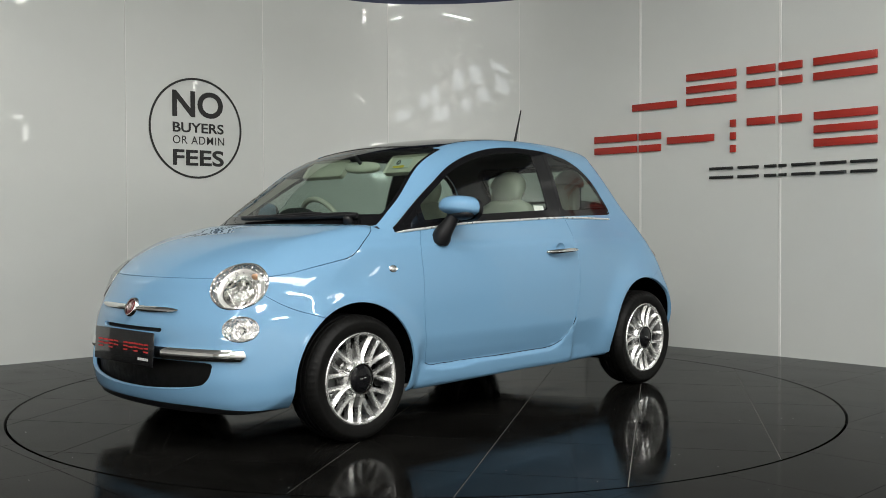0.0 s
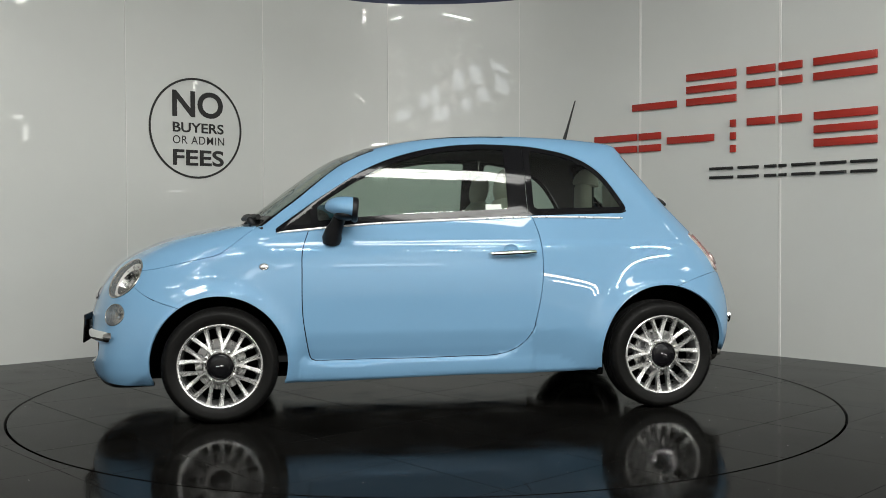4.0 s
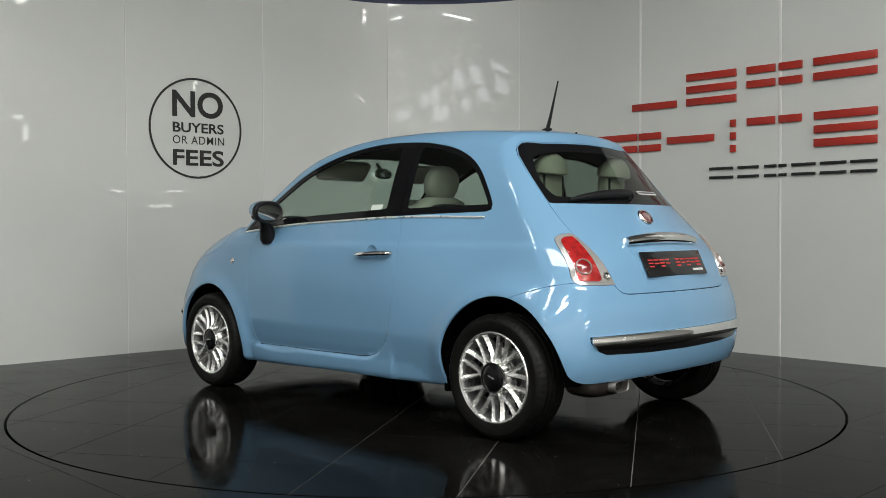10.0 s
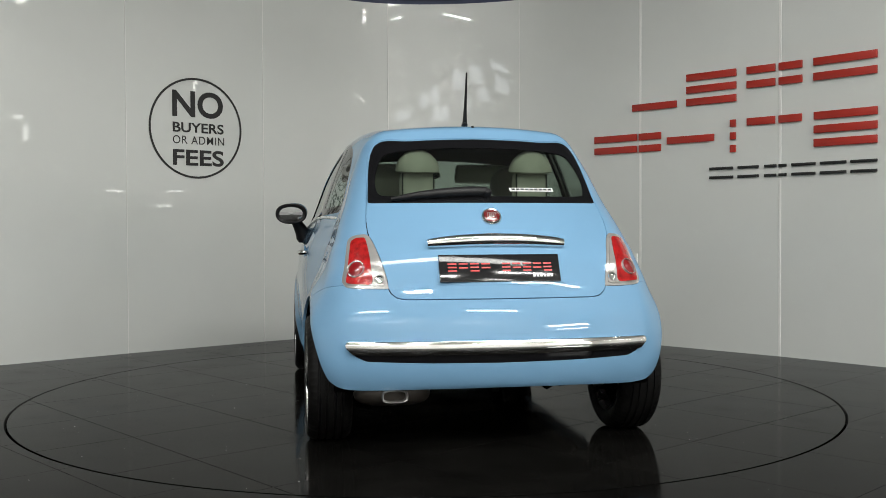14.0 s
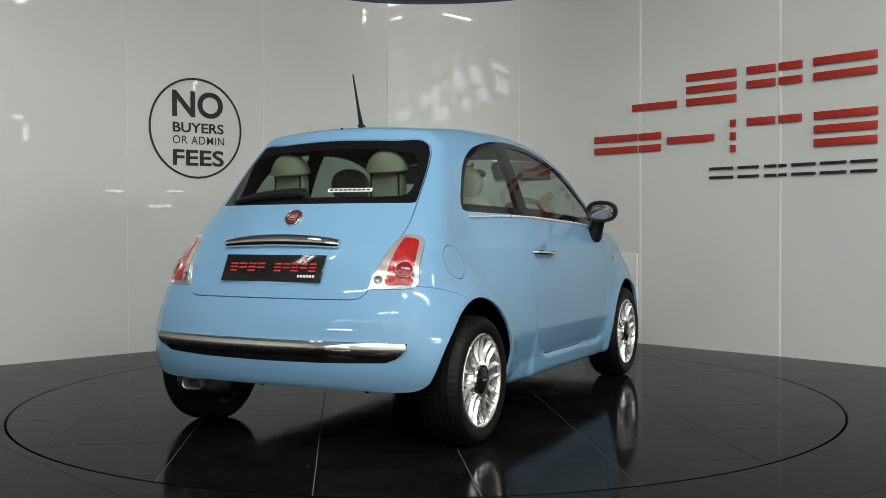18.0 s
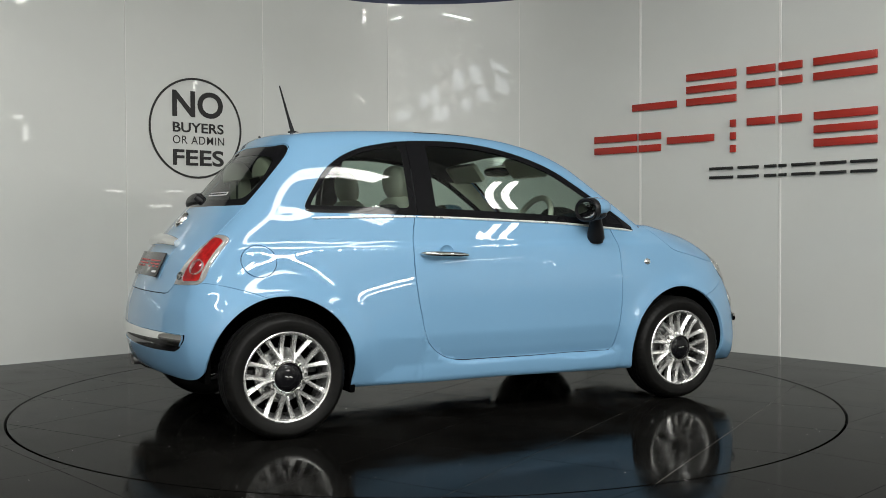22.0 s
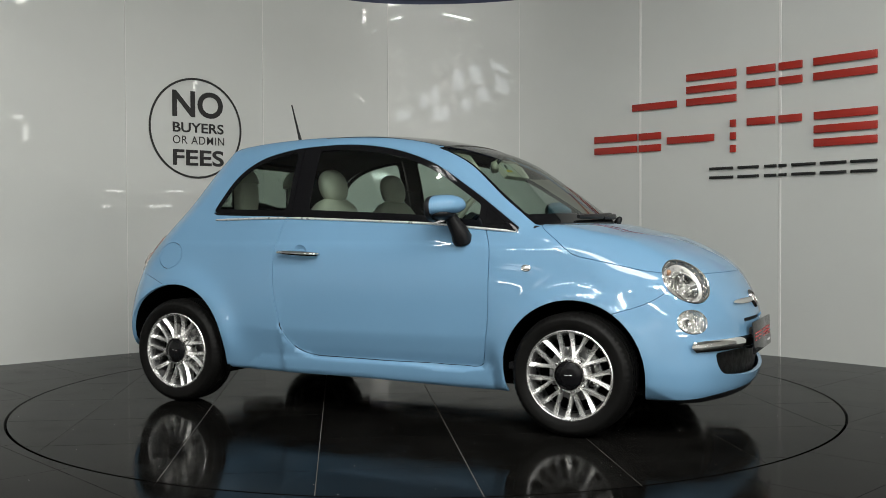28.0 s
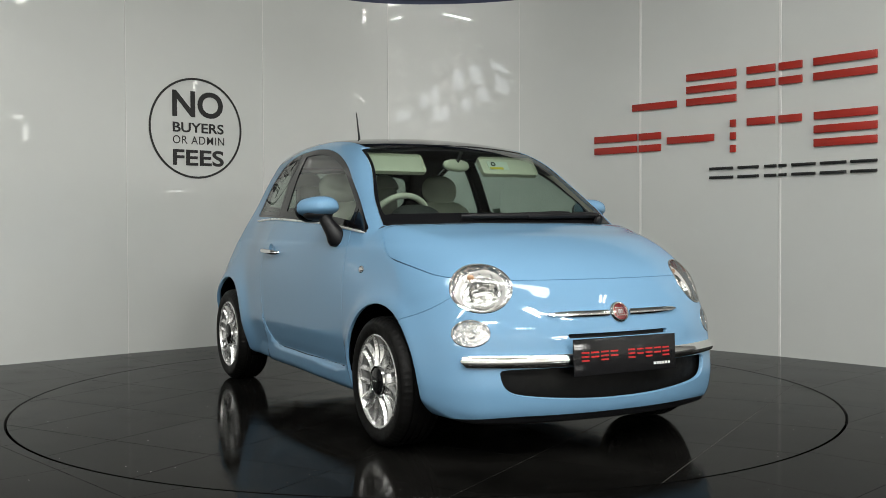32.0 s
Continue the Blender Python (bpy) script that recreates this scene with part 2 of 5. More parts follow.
def glass(name, tint, rough=0.0, gloss=0.07):
    """A thin pane: tinted see-through with a real mirror gloss on it."""
    m = bpy.data.materials.new(name)
    m.use_nodes = True
    nt = m.node_tree
    nt.nodes.remove(nt.nodes["Principled BSDF"])
    out = nt.nodes["Material Output"]
    tr, gl = nt.nodes.new("ShaderNodeBsdfTransparent"), nt.nodes.new("ShaderNodeBsdfGlossy")
    tr.inputs["Color"].default_value = tint
    gl.inputs["Roughness"].default_value = rough
    lw, mx = nt.nodes.new("ShaderNodeLayerWeight"), nt.nodes.new("ShaderNodeMixShader")
    lw.inputs["Blend"].default_value = 0.5
    pw, ad = nt.nodes.new("ShaderNodeMath"), nt.nodes.new("ShaderNodeMath")
    pw.operation, ad.operation = "POWER", "MULTIPLY_ADD"
    pw.inputs[1].default_value = 4.5
    ad.inputs[1].default_value, ad.inputs[2].default_value = 0.88, gloss
    nt.links.new(lw.outputs["Facing"], pw.inputs[0]), nt.links.new(pw.outputs["Value"], ad.inputs[0])
    nt.links.new(ad.outputs["Value"], mx.inputs["Fac"])
    nt.links.new(tr.outputs["BSDF"], mx.inputs[1]), nt.links.new(gl.outputs["BSDF"], mx.inputs[2])
    nt.links.new(mx.outputs["Shader"], out.inputs["Surface"])
    return m


PAINT = mat("light_blue_car_paint", (0.160, 0.314, 0.482, 1), 0.5, 0.0, 1.0, 0.004, vary=0.012, vary_scale=2.0, spec=0.08)
BLACK_GLOSS = mat("black_gloss_trim", (0.006, 0.006, 0.007, 1), 0.06, rough_vary=0.02, spec=0.22)
BLACK_PLASTIC = mat("black_grained_plastic", (0.008, 0.008, 0.009, 1), 0.42, bump=0.08, bump_scale=700, vary=0.1, spec=0.28)
DARK_LINER = mat("dark_liner_and_gap_shade", (0.002, 0.002, 0.002, 1), 1.0, vary=0.2, spec=0.0)
RUBBER = mat("tyre_rubber", (0.0045, 0.0044, 0.0042, 1), 0.52, vary=0.18, vary_scale=14, rough_vary=0.12, bump=0.1, bump_scale=300, spec=0.16)
CHROME = mat("polished_chrome", (0.80, 0.80, 0.79, 1), 0.035, 1.0, rough_vary=0.02, vary_scale=9)
MIRROR_GLASS = mat("door_mirror_glass", (0.30, 0.31, 0.32, 1), 0.02, 1.0, rough_vary=0.01)
SATIN_CHROME = mat("satin_bright_trim", (0.90, 0.90, 0.89, 1), 0.30, 0.55, rough_vary=0.05, vary_scale=14)
ALLOY = mat("silver_painted_alloy", (0.80, 0.80, 0.79, 1), 0.27, 0.82, coat=0.5, rough_vary=0.015, vary=0.01, vary_scale=5)
# rim metal darkened: the shade behind the spokes is put into its colour
BARREL = mat("rim_barrel_with_shade", (0.36, 0.36, 0.36, 1), 0.30, 0.85, rough_vary=0.08, vary_scale=15)
STEEL = mat("brushed_steel_disc", (0.32, 0.31, 0.30, 1), 0.4, 0.9, rough_vary=0.1, vary_scale=20)
PANE = glass("green_tinted_glass", (0.64, 0.73, 0.68, 1))
PANE_DARK = glass("dark_tinted_glass", (0.44, 0.50, 0.45, 1))
ROOF_GLASS = mat("black_roof_glass", (0.004, 0.004, 0.005, 1), 0.03, rough_vary=0.015)
LENS = glass("clear_lamp_lens", (0.93, 0.93, 0.92, 1), 0.01)
WARN_YELLOW = mat("warning_yellow", (0.70, 0.55, 0.04, 1), 0.5, vary=0.04)
IVORY = mat("ivory_leather", (0.54, 0.52, 0.45, 1), 0.48, bump=0.15, bump_scale=260, vary=0.05, vary_scale=10)
IVORY_HARD = mat("ivory_plastic_trim", (0.58, 0.57, 0.47, 1), 0.42, vary=0.03, bump=0.05, bump_scale=600)
DARK_TRIM = mat("dark_grey_cabin_trim", (0.022, 0.022, 0.023, 1), 0.7, vary=0.15, bump=0.1, bump_scale=400)
CLOTH = mat("dark_seat_cloth", (0.03, 0.029, 0.028, 1), 0.9, vary=0.2, vary_scale=40, bump=0.25, bump_scale=900)
PANEL = mat("glossy_white_wall_panel", (0.59, 0.605, 0.585, 1), 0.45, coat=0.75, coat_rough=0.009, rough_vary=0.05, vary=0.02, vary_scale=1.3, bump=0.018, bump_scale=2.6, island=0.012)
TRIM_WHITE = mat("white_joint_trim", (0.70, 0.70, 0.68, 1), 0.3, vary=0.03)
TILE = mat("polished_black_floor_tile", (0.0050, 0.0048, 0.0044, 1), 0.11, rough_vary=0.08, vary=0.6, vary_scale=1.7, bump=0.006, bump_scale=5, island=0.12, spec=0.021)
GROUT = mat("grey_tile_grout", (0.12, 0.116, 0.107, 1), 0.8, vary=0.6, vary_scale=1.6)
# darker than the turntable's grout, so that the outer joints stand out less
GROUT_DARK = mat("dark_floor_grout", (0.022, 0.021, 0.019, 1), 0.8, vary=0.6, vary_scale=1.6)
WELL = mat("dark_turntable_gap", (0.004, 0.004, 0.004, 1), 0.9)
SIGN_BLACK = mat("matt_black_lettering", (0.012, 0.012, 0.012, 1), 0.4, vary=0.1)
SIGN_RED = mat("satin_red_sign_face", (0.36, 0.022, 0.012, 1), 0.35, vary=0.05, vary_scale=6)
ROOM_GREY = mat("pale_showroom_paint", (0.80, 0.79, 0.76, 1), 0.6, vary=0.08, vary_scale=1.5)
CEILING = mat("pale_ceiling_paint", (0.55, 0.55, 0.54, 1), 0.7, vary=0.05, vary_scale=1.0)
BOUNCE_FLOOR = mat("pale_grey_bounce_floor", (0.32, 0.31, 0.30, 1), 0.35, vary=0.12, vary_scale=0.8, rough_vary=0.1)
NAVY = mat("navy_blue_ceiling_paint", (0.006, 0.016, 0.06, 1), 0.5, vary=0.1)
DAYLIGHT = mat("daylight_behind_glass", (0.90, 0.95, 1.0, 1), 0.5, emit=4.5)
TUBE = mat("lit_lamp_tube", (1.0, 0.99, 0.94, 1), 0.5, emit=11)
LIGHT_FACE = mat("white_lamp_housing", (0.75, 0.75, 0.75, 1), 0.4, vary=0.03)


# ---- shape tools ----
def bm_obj(name, bm, material, parent=None, label="", flat=False, m=None):
    me = bpy.data.meshes.new(name)
    bm.to_mesh(me)
    bm.free()
    if not flat:
        me.polygons.foreach_set("use_smooth", [True] * len(me.polygons))
        me.set_sharp_from_angle(angle=radians(40))
    me.materials.append(material)
    ob = new(name, me)
    ob.parent = parent
    if m is not None:
        ob.matrix_local = m
    if label:
        tagged(ob, label)
    return ob


part = bm_obj


def box_bm(sx, sy, sz, bevel=0.0, m=None, seg=2):
    bm = bmesh.new()
    bmesh.ops.create_cube(bm, size=1, matrix=Matrix.Diagonal((sx, sy, sz, 1)))
    if bevel:
        bmesh.ops.bevel(bm, geom=bm.edges[:], offset=bevel, segments=seg, affect="EDGES", profile=0.5)
    if m is not None:
        bmesh.ops.transform(bm, matrix=m, verts=bm.verts)
    return bm


def lathe_bm(points, n=48, axis="y", full=math.tau, caps=False):
    """Turns a list of (radius, along) round an axis."""
    bm = bmesh.new()
    rings = []
    closed = abs(full - math.tau) < 1e-6
    for r, a in points:
        ring = []
        for i in range(n if closed else n + 1):
            t = full * i / n
            c, s = r * math.cos(t), r * math.sin(t)
            ring.append(bm.verts.new({"y": (c, a, s), "z": (c, s, a), "x": (a, c, s)}[axis]))
        rings.append(ring)
    for p, q in zip(rings, rings[1:]):
        k = len(p)
        for i in range(k if closed else k - 1):
            bm.faces.new((p[i], p[(i + 1) % k], q[(i + 1) % k], q[i]))
    bmesh.ops.recalc_face_normals(bm, faces=bm.faces)
    return bm


def tube_bm(path, radius, n=8, closed=False, flat=1.0):
    """A round bar along a path of points; radius may be a list. flat squeezes it upright."""
    P = [Vector(p) for p in path]
    bm = bmesh.new()
    rings = []
    up = Vector((0, 0, 1))
    for i, p in enumerate(P):
        a = P[(i - 1) % len(P)] if closed or i else P[i]
        b = P[(i + 1) % len(P)] if closed or i < len(P) - 1 else P[i]
        d = (b - a).normalized()
        side = d.cross(up)
        side = side.normalized() if side.length > 1e-4 else Vector((1, 0, 0))
        top = side.cross(d)
        r = radius[i] if isinstance(radius, (list, tuple)) else radius
        rings.append([bm.verts.new(p + (side * math.cos(math.tau * k / n) + top * math.sin(math.tau * k / n) * flat) * r) for k in range(n)])
    for i in range(len(rings) if closed else len(rings) - 1):
        p, q = rings[i], rings[(i + 1) % len(rings)]
        for k in range(n):
            bm.faces.new((p[k], p[(k + 1) % n], q[(k + 1) % n], q[k]))
    if not closed:
        bm.faces.new(rings[0][::-1]), bm.faces.new(rings[-1])
    bmesh.ops.recalc_face_normals(bm, faces=bm.faces)
    return bm


def blob_bm(sx, sy, sz, power=2.6, n=20, m=None):
    """A rounded block (superellipsoid) of full sizes sx, sy, sz."""
    bm = bmesh.new()
    bmesh.ops.create_uvsphere(bm, u_segments=n * 2, v_segments=n, radius=1)
    for v in bm.verts:
        k = sum(abs(c) ** power for c in v.co) ** (-1 / power)
        v.co = Vector((v.co.x * k * sx / 2, v.co.y * k * sy / 2, v.co.z * k * sz / 2))
    if m is not None:
        bmesh.ops.transform(bm, matrix=m, verts=bm.verts)
    return bm


def section_bm(rows, n=36, power=2.3):
    """Rounded cross-sections along x: rows of (x, half width, half height, rise)."""
    bm = bmesh.new()
    rings = []
    for x, a, b, up in rows:
        ring = []
        for i in range(n):
            c, q = math.cos(math.tau * i / n), math.sin(math.tau * i / n)
            ring.append(bm.verts.new((x, a * math.copysign(abs(c) ** (2 / power), c), b * math.copysign(abs(q) ** (2 / power), q) + up)))
        rings.append(ring)
    for p, q in zip(rings, rings[1:]):
        for i in range(n):
            bm.faces.new((p[i], p[(i + 1) % n], q[(i + 1) % n], q[i]))
    bmesh.ops.recalc_face_normals(bm, faces=bm.faces)
    return bm


def empty(name, label="", category="", group="", kind=""):
    return tagged(new(name), label, category, group, kind)


# ---- the wall of panels round the turntable ----
SEAMS = [(-4.03, 0.11), (-3.257, 1.078), (-2.363, 1.898), (-1.442, 2.675), (-0.413, 3.320), (0.781, 3.195), (1.720, 2.420), (2.583, 1.559), (3.385, 0.645), (4.08, -0.35)]
WALL_TOP = 3.02
wall = empty("wall_north", "curved wall of glossy white panels round the turntable", "wall", kind="structure")


def panel_pose(i, u=0.0, z=0.0, out=0.0):
    """A pose on panel i: x along it, z up, y away from the room; u metres from its start, out towards the room."""
    p, q = Vector((*SEAMS[i], 0)), Vector((*SEAMS[i + 1], 0))
    e = (q - p).normalized()
    n = Vector((-e.y, e.x, 0))
    m = Matrix.Identity(4)
    m.col[0][:3], m.col[1][:3], m.col[2][:3] = e, n, (0, 0, 1)
    m.translation = p + e * u - n * out + Vector((0, 0, z))
    return m


def panel_width(i):
    return (Vector(SEAMS[i + 1]) - Vector(SEAMS[i])).length


CURVE = curve_through(SEAMS, False, 12)
for i in (0, 1, 2, 6, 7, 8):
    CURVE[i * 12:i * 12 + 13] = [np.array(SEAMS[i]) + (np.array(SEAMS[i + 1]) - np.array(SEAMS[i])) * k / 12 for k in range(13)]


def curved_slab(pts, lo, hi, thick):
    """An upright slab along plan points, thick away from the room."""
    bm = bmesh.new()
    P = np.array(pts)
    T = np.gradient(P, axis=0)
    T /= np.linalg.norm(T, axis=1)[:, None]
    N = np.stack([-T[:, 1], T[:, 0]], 1)
    cols = [[bm.verts.new((*(p + n * o), z)) for o, z in ((0, lo), (0, hi), (thick, hi), (thick, lo))] for p, n in zip(P, N)]
    for p, q in zip(cols, cols[1:]):
        for k in range(4):
            bm.faces.new((p[k], p[(k + 1) % 4], q[(k + 1) % 4], q[k]))
    bm.faces.new(cols[0][::-1]), bm.faces.new(cols[-1])
    bmesh.ops.recalc_face_normals(bm, faces=bm.faces)
    return bm


for i in range(len(SEAMS) - 1):
    pts = CURVE[i * 12:i * 12 + 13].copy()
    pts[0] += (pts[1] - pts[0]) * 0.02
    pts[-1] += (pts[-2] - pts[-1]) * 0.02
    part("panel", curved_slab(pts, 0, WALL_TOP, 0.02), PANEL, wall)
for i in range(1, len(SEAMS) - 1):
    wide = 0.020 if i >= 6 else 0.008
    part("joint_trim", box_bm(wide, 0.012, WALL_TOP, 0.002, pose(0.003, 0.002 if i >= 6 else 0.004, WALL_TOP / 2)), TRIM_WHITE, wall, flat=True, m=panel_pose(i))
part("coping", curved_slab(CURVE, WALL_TOP, WALL_TOP + 0.03, 0.06), NAVY, wall, "dark blue coping on the wall")

# ---- floor ----
R_TABLE = 2.269


def tile_grid(d_edge, step, angle, off_u, off_v, reach, keep):
    """Squares of a turned tile grid, as small cut meshes; keep(V) is negative where floor is wanted."""
    out = []
    c, s = math.cos(radians(angle)), math.sin(radians(angle))
    k = int(reach / step) + 2
    for i in range(-k, k):
        for j in range(-k, k):
            u0, v0 = off_u + i * step + d_edge, off_v + j * step + d_edge
            n = 10
            uu, vv = np.meshgrid(np.linspace(u0, u0 + step - 2 * d_edge, n + 1), np.linspace(v0, v0 + step - 2 * d_edge, n + 1), indexing="ij")
            V = np.stack([uu * c - vv * s, uu * s + vv * c, 0 * uu], -1).reshape(-1, 3)
            d = keep(V)
            if d.min() >= 0:
                continue
            N = np.tile((0, 0, 1.0), (len(V), 1))
            if d.max() < 0:
                V, N, F = V[[0, n * (n + 1), (n + 1) ** 2 - 1, n]], N[:4], [(0, 1, 2, 3)]
            else:
                F = [(a * (n + 1) + b, (a + 1) * (n + 1) + b, (a + 1) * (n + 1) + b + 1, a * (n + 1) + b + 1) for a in range(n) for b in range(n)]
                V, N, F = clip((V, N, F), d)
                if not F:
                    continue
            out.append((V, N, F))
    return out


table = empty("turntable", "round turntable of polished black floor tiles with pale joints", "turntable")
part("bed", lathe_bm([(0.001, -0.0018), (R_TABLE - 0.006, -0.0018), (R_TABLE - 0.006, -0.06)], 160, "z"), GROUT, table, "pale grey grout bed")
part("rim", lathe_bm([(R_TABLE - 0.0065, -0.001), (R_TABLE - 0.004, -0.001), (R_TABLE - 0.004, -0.06)], 160, "z"), DARK_LINER, table, "thin dark edge strip")
for msh in tile_grid(0.0019, 0.605, 32.0, 0.0, 0.0, 2.4, lambda V: np.hypot(V[:, 0], V[:, 1]) - (R_TABLE - 0.007)):
    link_mesh("tile", msh, TILE, table, rim=0.0018)

floor = empty("floor", "polished black tiled showroom floor", "floor", kind="structure")
part("floor_bed", lathe_bm([(R_TABLE + 0.006, -0.06), (R_TABLE + 0.006, -0.0018), (14, -0.0018)], 160, "z"), GROUT_DARK, floor, "dark grout bed")
part("gap_well", lathe_bm([(R_TABLE - 0.05, -0.05), (R_TABLE + 0.05, -0.05)], 96, "z"), WELL, floor)


def outer_floor(V):
    r = np.hypot(V[:, 0], V[:, 1])
    far = np.maximum(np.abs(V[:, 0]) - 4.2, np.maximum(V[:, 1] - 3.6, -3.9 - V[:, 1]))
    return np.maximum(R_TABLE + 0.007 - r, far)


for msh in tile_grid(0.0012, 0.605, 43.9, 0.099, -2.724 + 0.605 * 4, 5.6, outer_floor):
    link_mesh("floor_tile", msh, TILE, floor, rim=0.0018)

# ---- room round the stage, and its lamps ----
room = empty("showroom_walls", "plain pale showroom walls", "wall", kind="structure")
for name, sx, sy, sz, at in (("wall_south", 26, 0.2, 6.2, (0, -13, 3.1)), ("wall_east", 0.2, 22, 6.2, (13, -2, 3.1)), ("wall_west", 0.2, 22, 6.2, (-13, -2, 3.1)), ("wall_back", 26, 0.2, 6.2, (0, 9, 3.1))):
    part(name, box_bm(sx, sy, sz, 0, pose(*at)), NAVY if name == "wall_back" else ROOM_GREY, room, flat=True)
ceiling = tagged(part("ceiling", box_bm(26, 22, 0.2, 0, pose(0, -2, 6.3)), CEILING, None, flat=True), "pale grey showroom ceiling", "ceiling", kind="structure")
# the first two are unseen, added to brighten the hall that the chrome mirrors
LAMPS = [(-3.4, -11.2, 6.1, 3.0, 0.12, 0, 190), (4.4, -11.2, 6.1, 3.0, 0.12, 0, 190), (-5.0, -8.2, 6.15, 3.0, 0.10, 0, 80), (6.0, -7.4, 6.15, 3.0, 0.10, 0, 330)]
# the wide bank over the stage's edge: three long troughs side by side
for k in (-0.225, 0.0, 0.225):
    LAMPS.append((0.9 + k * math.sin(radians(4)), -3.75 + k * math.cos(radians(4)), 4.75, 4.2, 0.20, -4, 54))
# pairs of tubes hung at many turns; the last three pairs are unseen fill
for x, y, z, long, wide, turn, apart, watts in ((5.53, -3.03, 4.75, 1.35, 0.11, 132, 0.22, 15), (-3.3, -2.8, 4.75, 1.5, 0.06, 40, 0.26, 16),
                                                (-2.8, -6.6, 5.7, 1.6, 0.07, 10, 0.32, 46), (3.6, -7.2, 5.8, 1.6, 0.07, -10, 0.32, 85), (0.0, -9.4, 6.0, 1.6, 0.07, 0, 0.32, 155)):
    for k in (-apart / 2, apart / 2):
        LAMPS.append((x - k * math.sin(radians(turn)), y + k * math.cos(radians(turn)), z, long, wide, turn, watts))
for x, y, z, sx, sy, turn, watts in LAMPS:
    lamp = area("strip_light", (x, y, z), (x, y, 0), sx, sy, watts)
    lamp.matrix_world = pose(x, y, z, 0, 0, turn)
    housing = tagged(part("ceiling_light", box_bm(sx + 0.06, sy + 0.06, 0.08, 0.01, pose(0, 0, 0.06)), LIGHT_FACE, None, m=pose(x, y, z, 0, 0, turn)), "white ceiling light on thin hanging rods, some added as unseen fill", "ceiling light", "showroom ceiling lights")
    for k in (-0.4, 0.4):
        part("hanging_rod", tube_bm([(sx * k, 0, 0.1), (sx * k, 0, 6.2 - z)], 0.006, 6), LIGHT_FACE, housing)
# high windows in the south wall
for i, (x, z, w, h) in enumerate(((-3.9, 4.81, 1.31, 0.5), (-6.0, 5.08, 1.42, 0.48), (-9.38, 5.48, 2.83, 0.22), (-9.82, 5.01, 2.42, 0.44), (-6.98, 4.57, 1.52, 0.36), (-4.84, 4.2, 1.21, 0.32), (0.24, 4.23, 0.89, 0.37), (-1.12, 4.37, 0.89, 0.47), (-1.86, 3.91, 1.88, 0.35), (3.3, 3.9, 2.39, 0.24))):
    win = tagged(part("window_%d" % (i + 1), box_bm(w + 0.1, 0.06, h + 0.1, 0.01), LIGHT_FACE, None, m=pose(x, -12.88, z)), "high daylight window in the showroom wall", "window", kind="structure")
    part("pane", box_bm(w, 0.02, h, 0.0, pose(0, 0.035, 0)), DAYLIGHT, win, flat=True)
# lit strips far across the room
for x, y, z, w, h, turn in ((12.86, -4.18, 4.42, 0.10, 0.33, 90), (12.86, -4.37, 3.82, 0.08, 0.24, 90), (12.86, -4.51, 3.04, 0.09, 0.12, 90), (12.86, -9.0, 4.55, 3.0, 0.10, 90), (12.86, -7.08, 3.67, 0.25, 0.08, 90),
                            (12.86, -6.9, 3.28, 0.12, 0.34, 90), (12.86, -4.73, 1.88, 0.46, 0.05, 90), (12.86, -5.1, 1.53, 0.55, 0.06, 90), (12.86, -3.41, 2.8, 0.05, 0.3, 90), (12.86, -2.62, 2.76, 0.05, 0.3, 90)):
    strip = tagged(part("wall_light", box_bm(w + 0.04, 0.05, h + 0.04, 0.005), LIGHT_FACE, None, m=pose(x, y, z, 0, 0, turn)), "slim white wall light on the showroom wall", "wall light", "showroom wall lights")
    part("tube", box_bm(w, 0.012, h, 0.0, pose(0, 0.03, 0)), TUBE, strip, flat=True)
# long lit strips along the far end of the hall
for x, y, z, w, h, watts in ((8.4, -12.75, 3.15, 6.0, 0.34, 270), (8.8, -12.75, 2.45, 5.4, 0.16, 130), (-8.6, -12.75, 2.8, 4.0, 0.20, 75)):
    area("far_strip_light", (x, y, z), (0, 0, 1), w, h, watts)
    tagged(part("strip_light_housing", box_bm(w + 0.06, h + 0.06, 0.05, 0.01, pose(0, 0, 0.04)), LIGHT_FACE, None, m=look((x, y, z), (0, 0, 1))), "long white strip light on the far hall wall", "wall light", "far strip lights")
# unseen floor behind the camera, made pale to bounce fill light
part("bounce_floor", box_bm(26, 6.0, 0.02, 0, pose(0, -10.0, -0.011)), BOUNCE_FLOOR, floor, "unseen pale grey floor added to bounce fill light", flat=True)
for x0, x1, y0, y1 in ((-13, 13, -7, -3.9), (-13, -4.2, -3.9, 9), (4.2, 13, -3.9, 9)):
    part("far_floor", box_bm(x1 - x0, y1 - y0, 0.02, 0, pose((x0 + x1) / 2, (y0 + y1) / 2, -0.011)), TILE, floor, flat=True)

# ---- the car ----
car = empty("hatchback_car", "light blue three-door hatchback with silver alloy wheels on the turntable", "car")
SHELL = net_surface(body_field, (-1.9, -0.96, 0.08), (2.0, 0.96, 1.64), 0.024)


def bowed(V):
    """Place along the body's own length, with its curve across taken out."""
    x, y, z = V[:, 0], np.abs(V[:, 1]), V[:, 2]
    q = 0.7 * y * y + 0.7 * y ** 4
    return x + front_bow(z) * q * smooth(0.0, 0.8, x) - rear_bow(z) * q * smooth(-0.3, -1.1, x)


def side_shape(poly, inner=0.35):
    return lambda V: np.maximum(poly_distance(V[:, 0], V[:, 2], poly), inner - np.abs(V[:, 1]))


def end_shape(poly, x_limit, rear=False):
    """An outline in y and z on the nose or the tail."""
    return lambda V: np.maximum(poly_distance(V[:, 1], V[:, 2], poly), (V[:, 0] - x_limit) if rear else (x_limit - V[:, 0]))


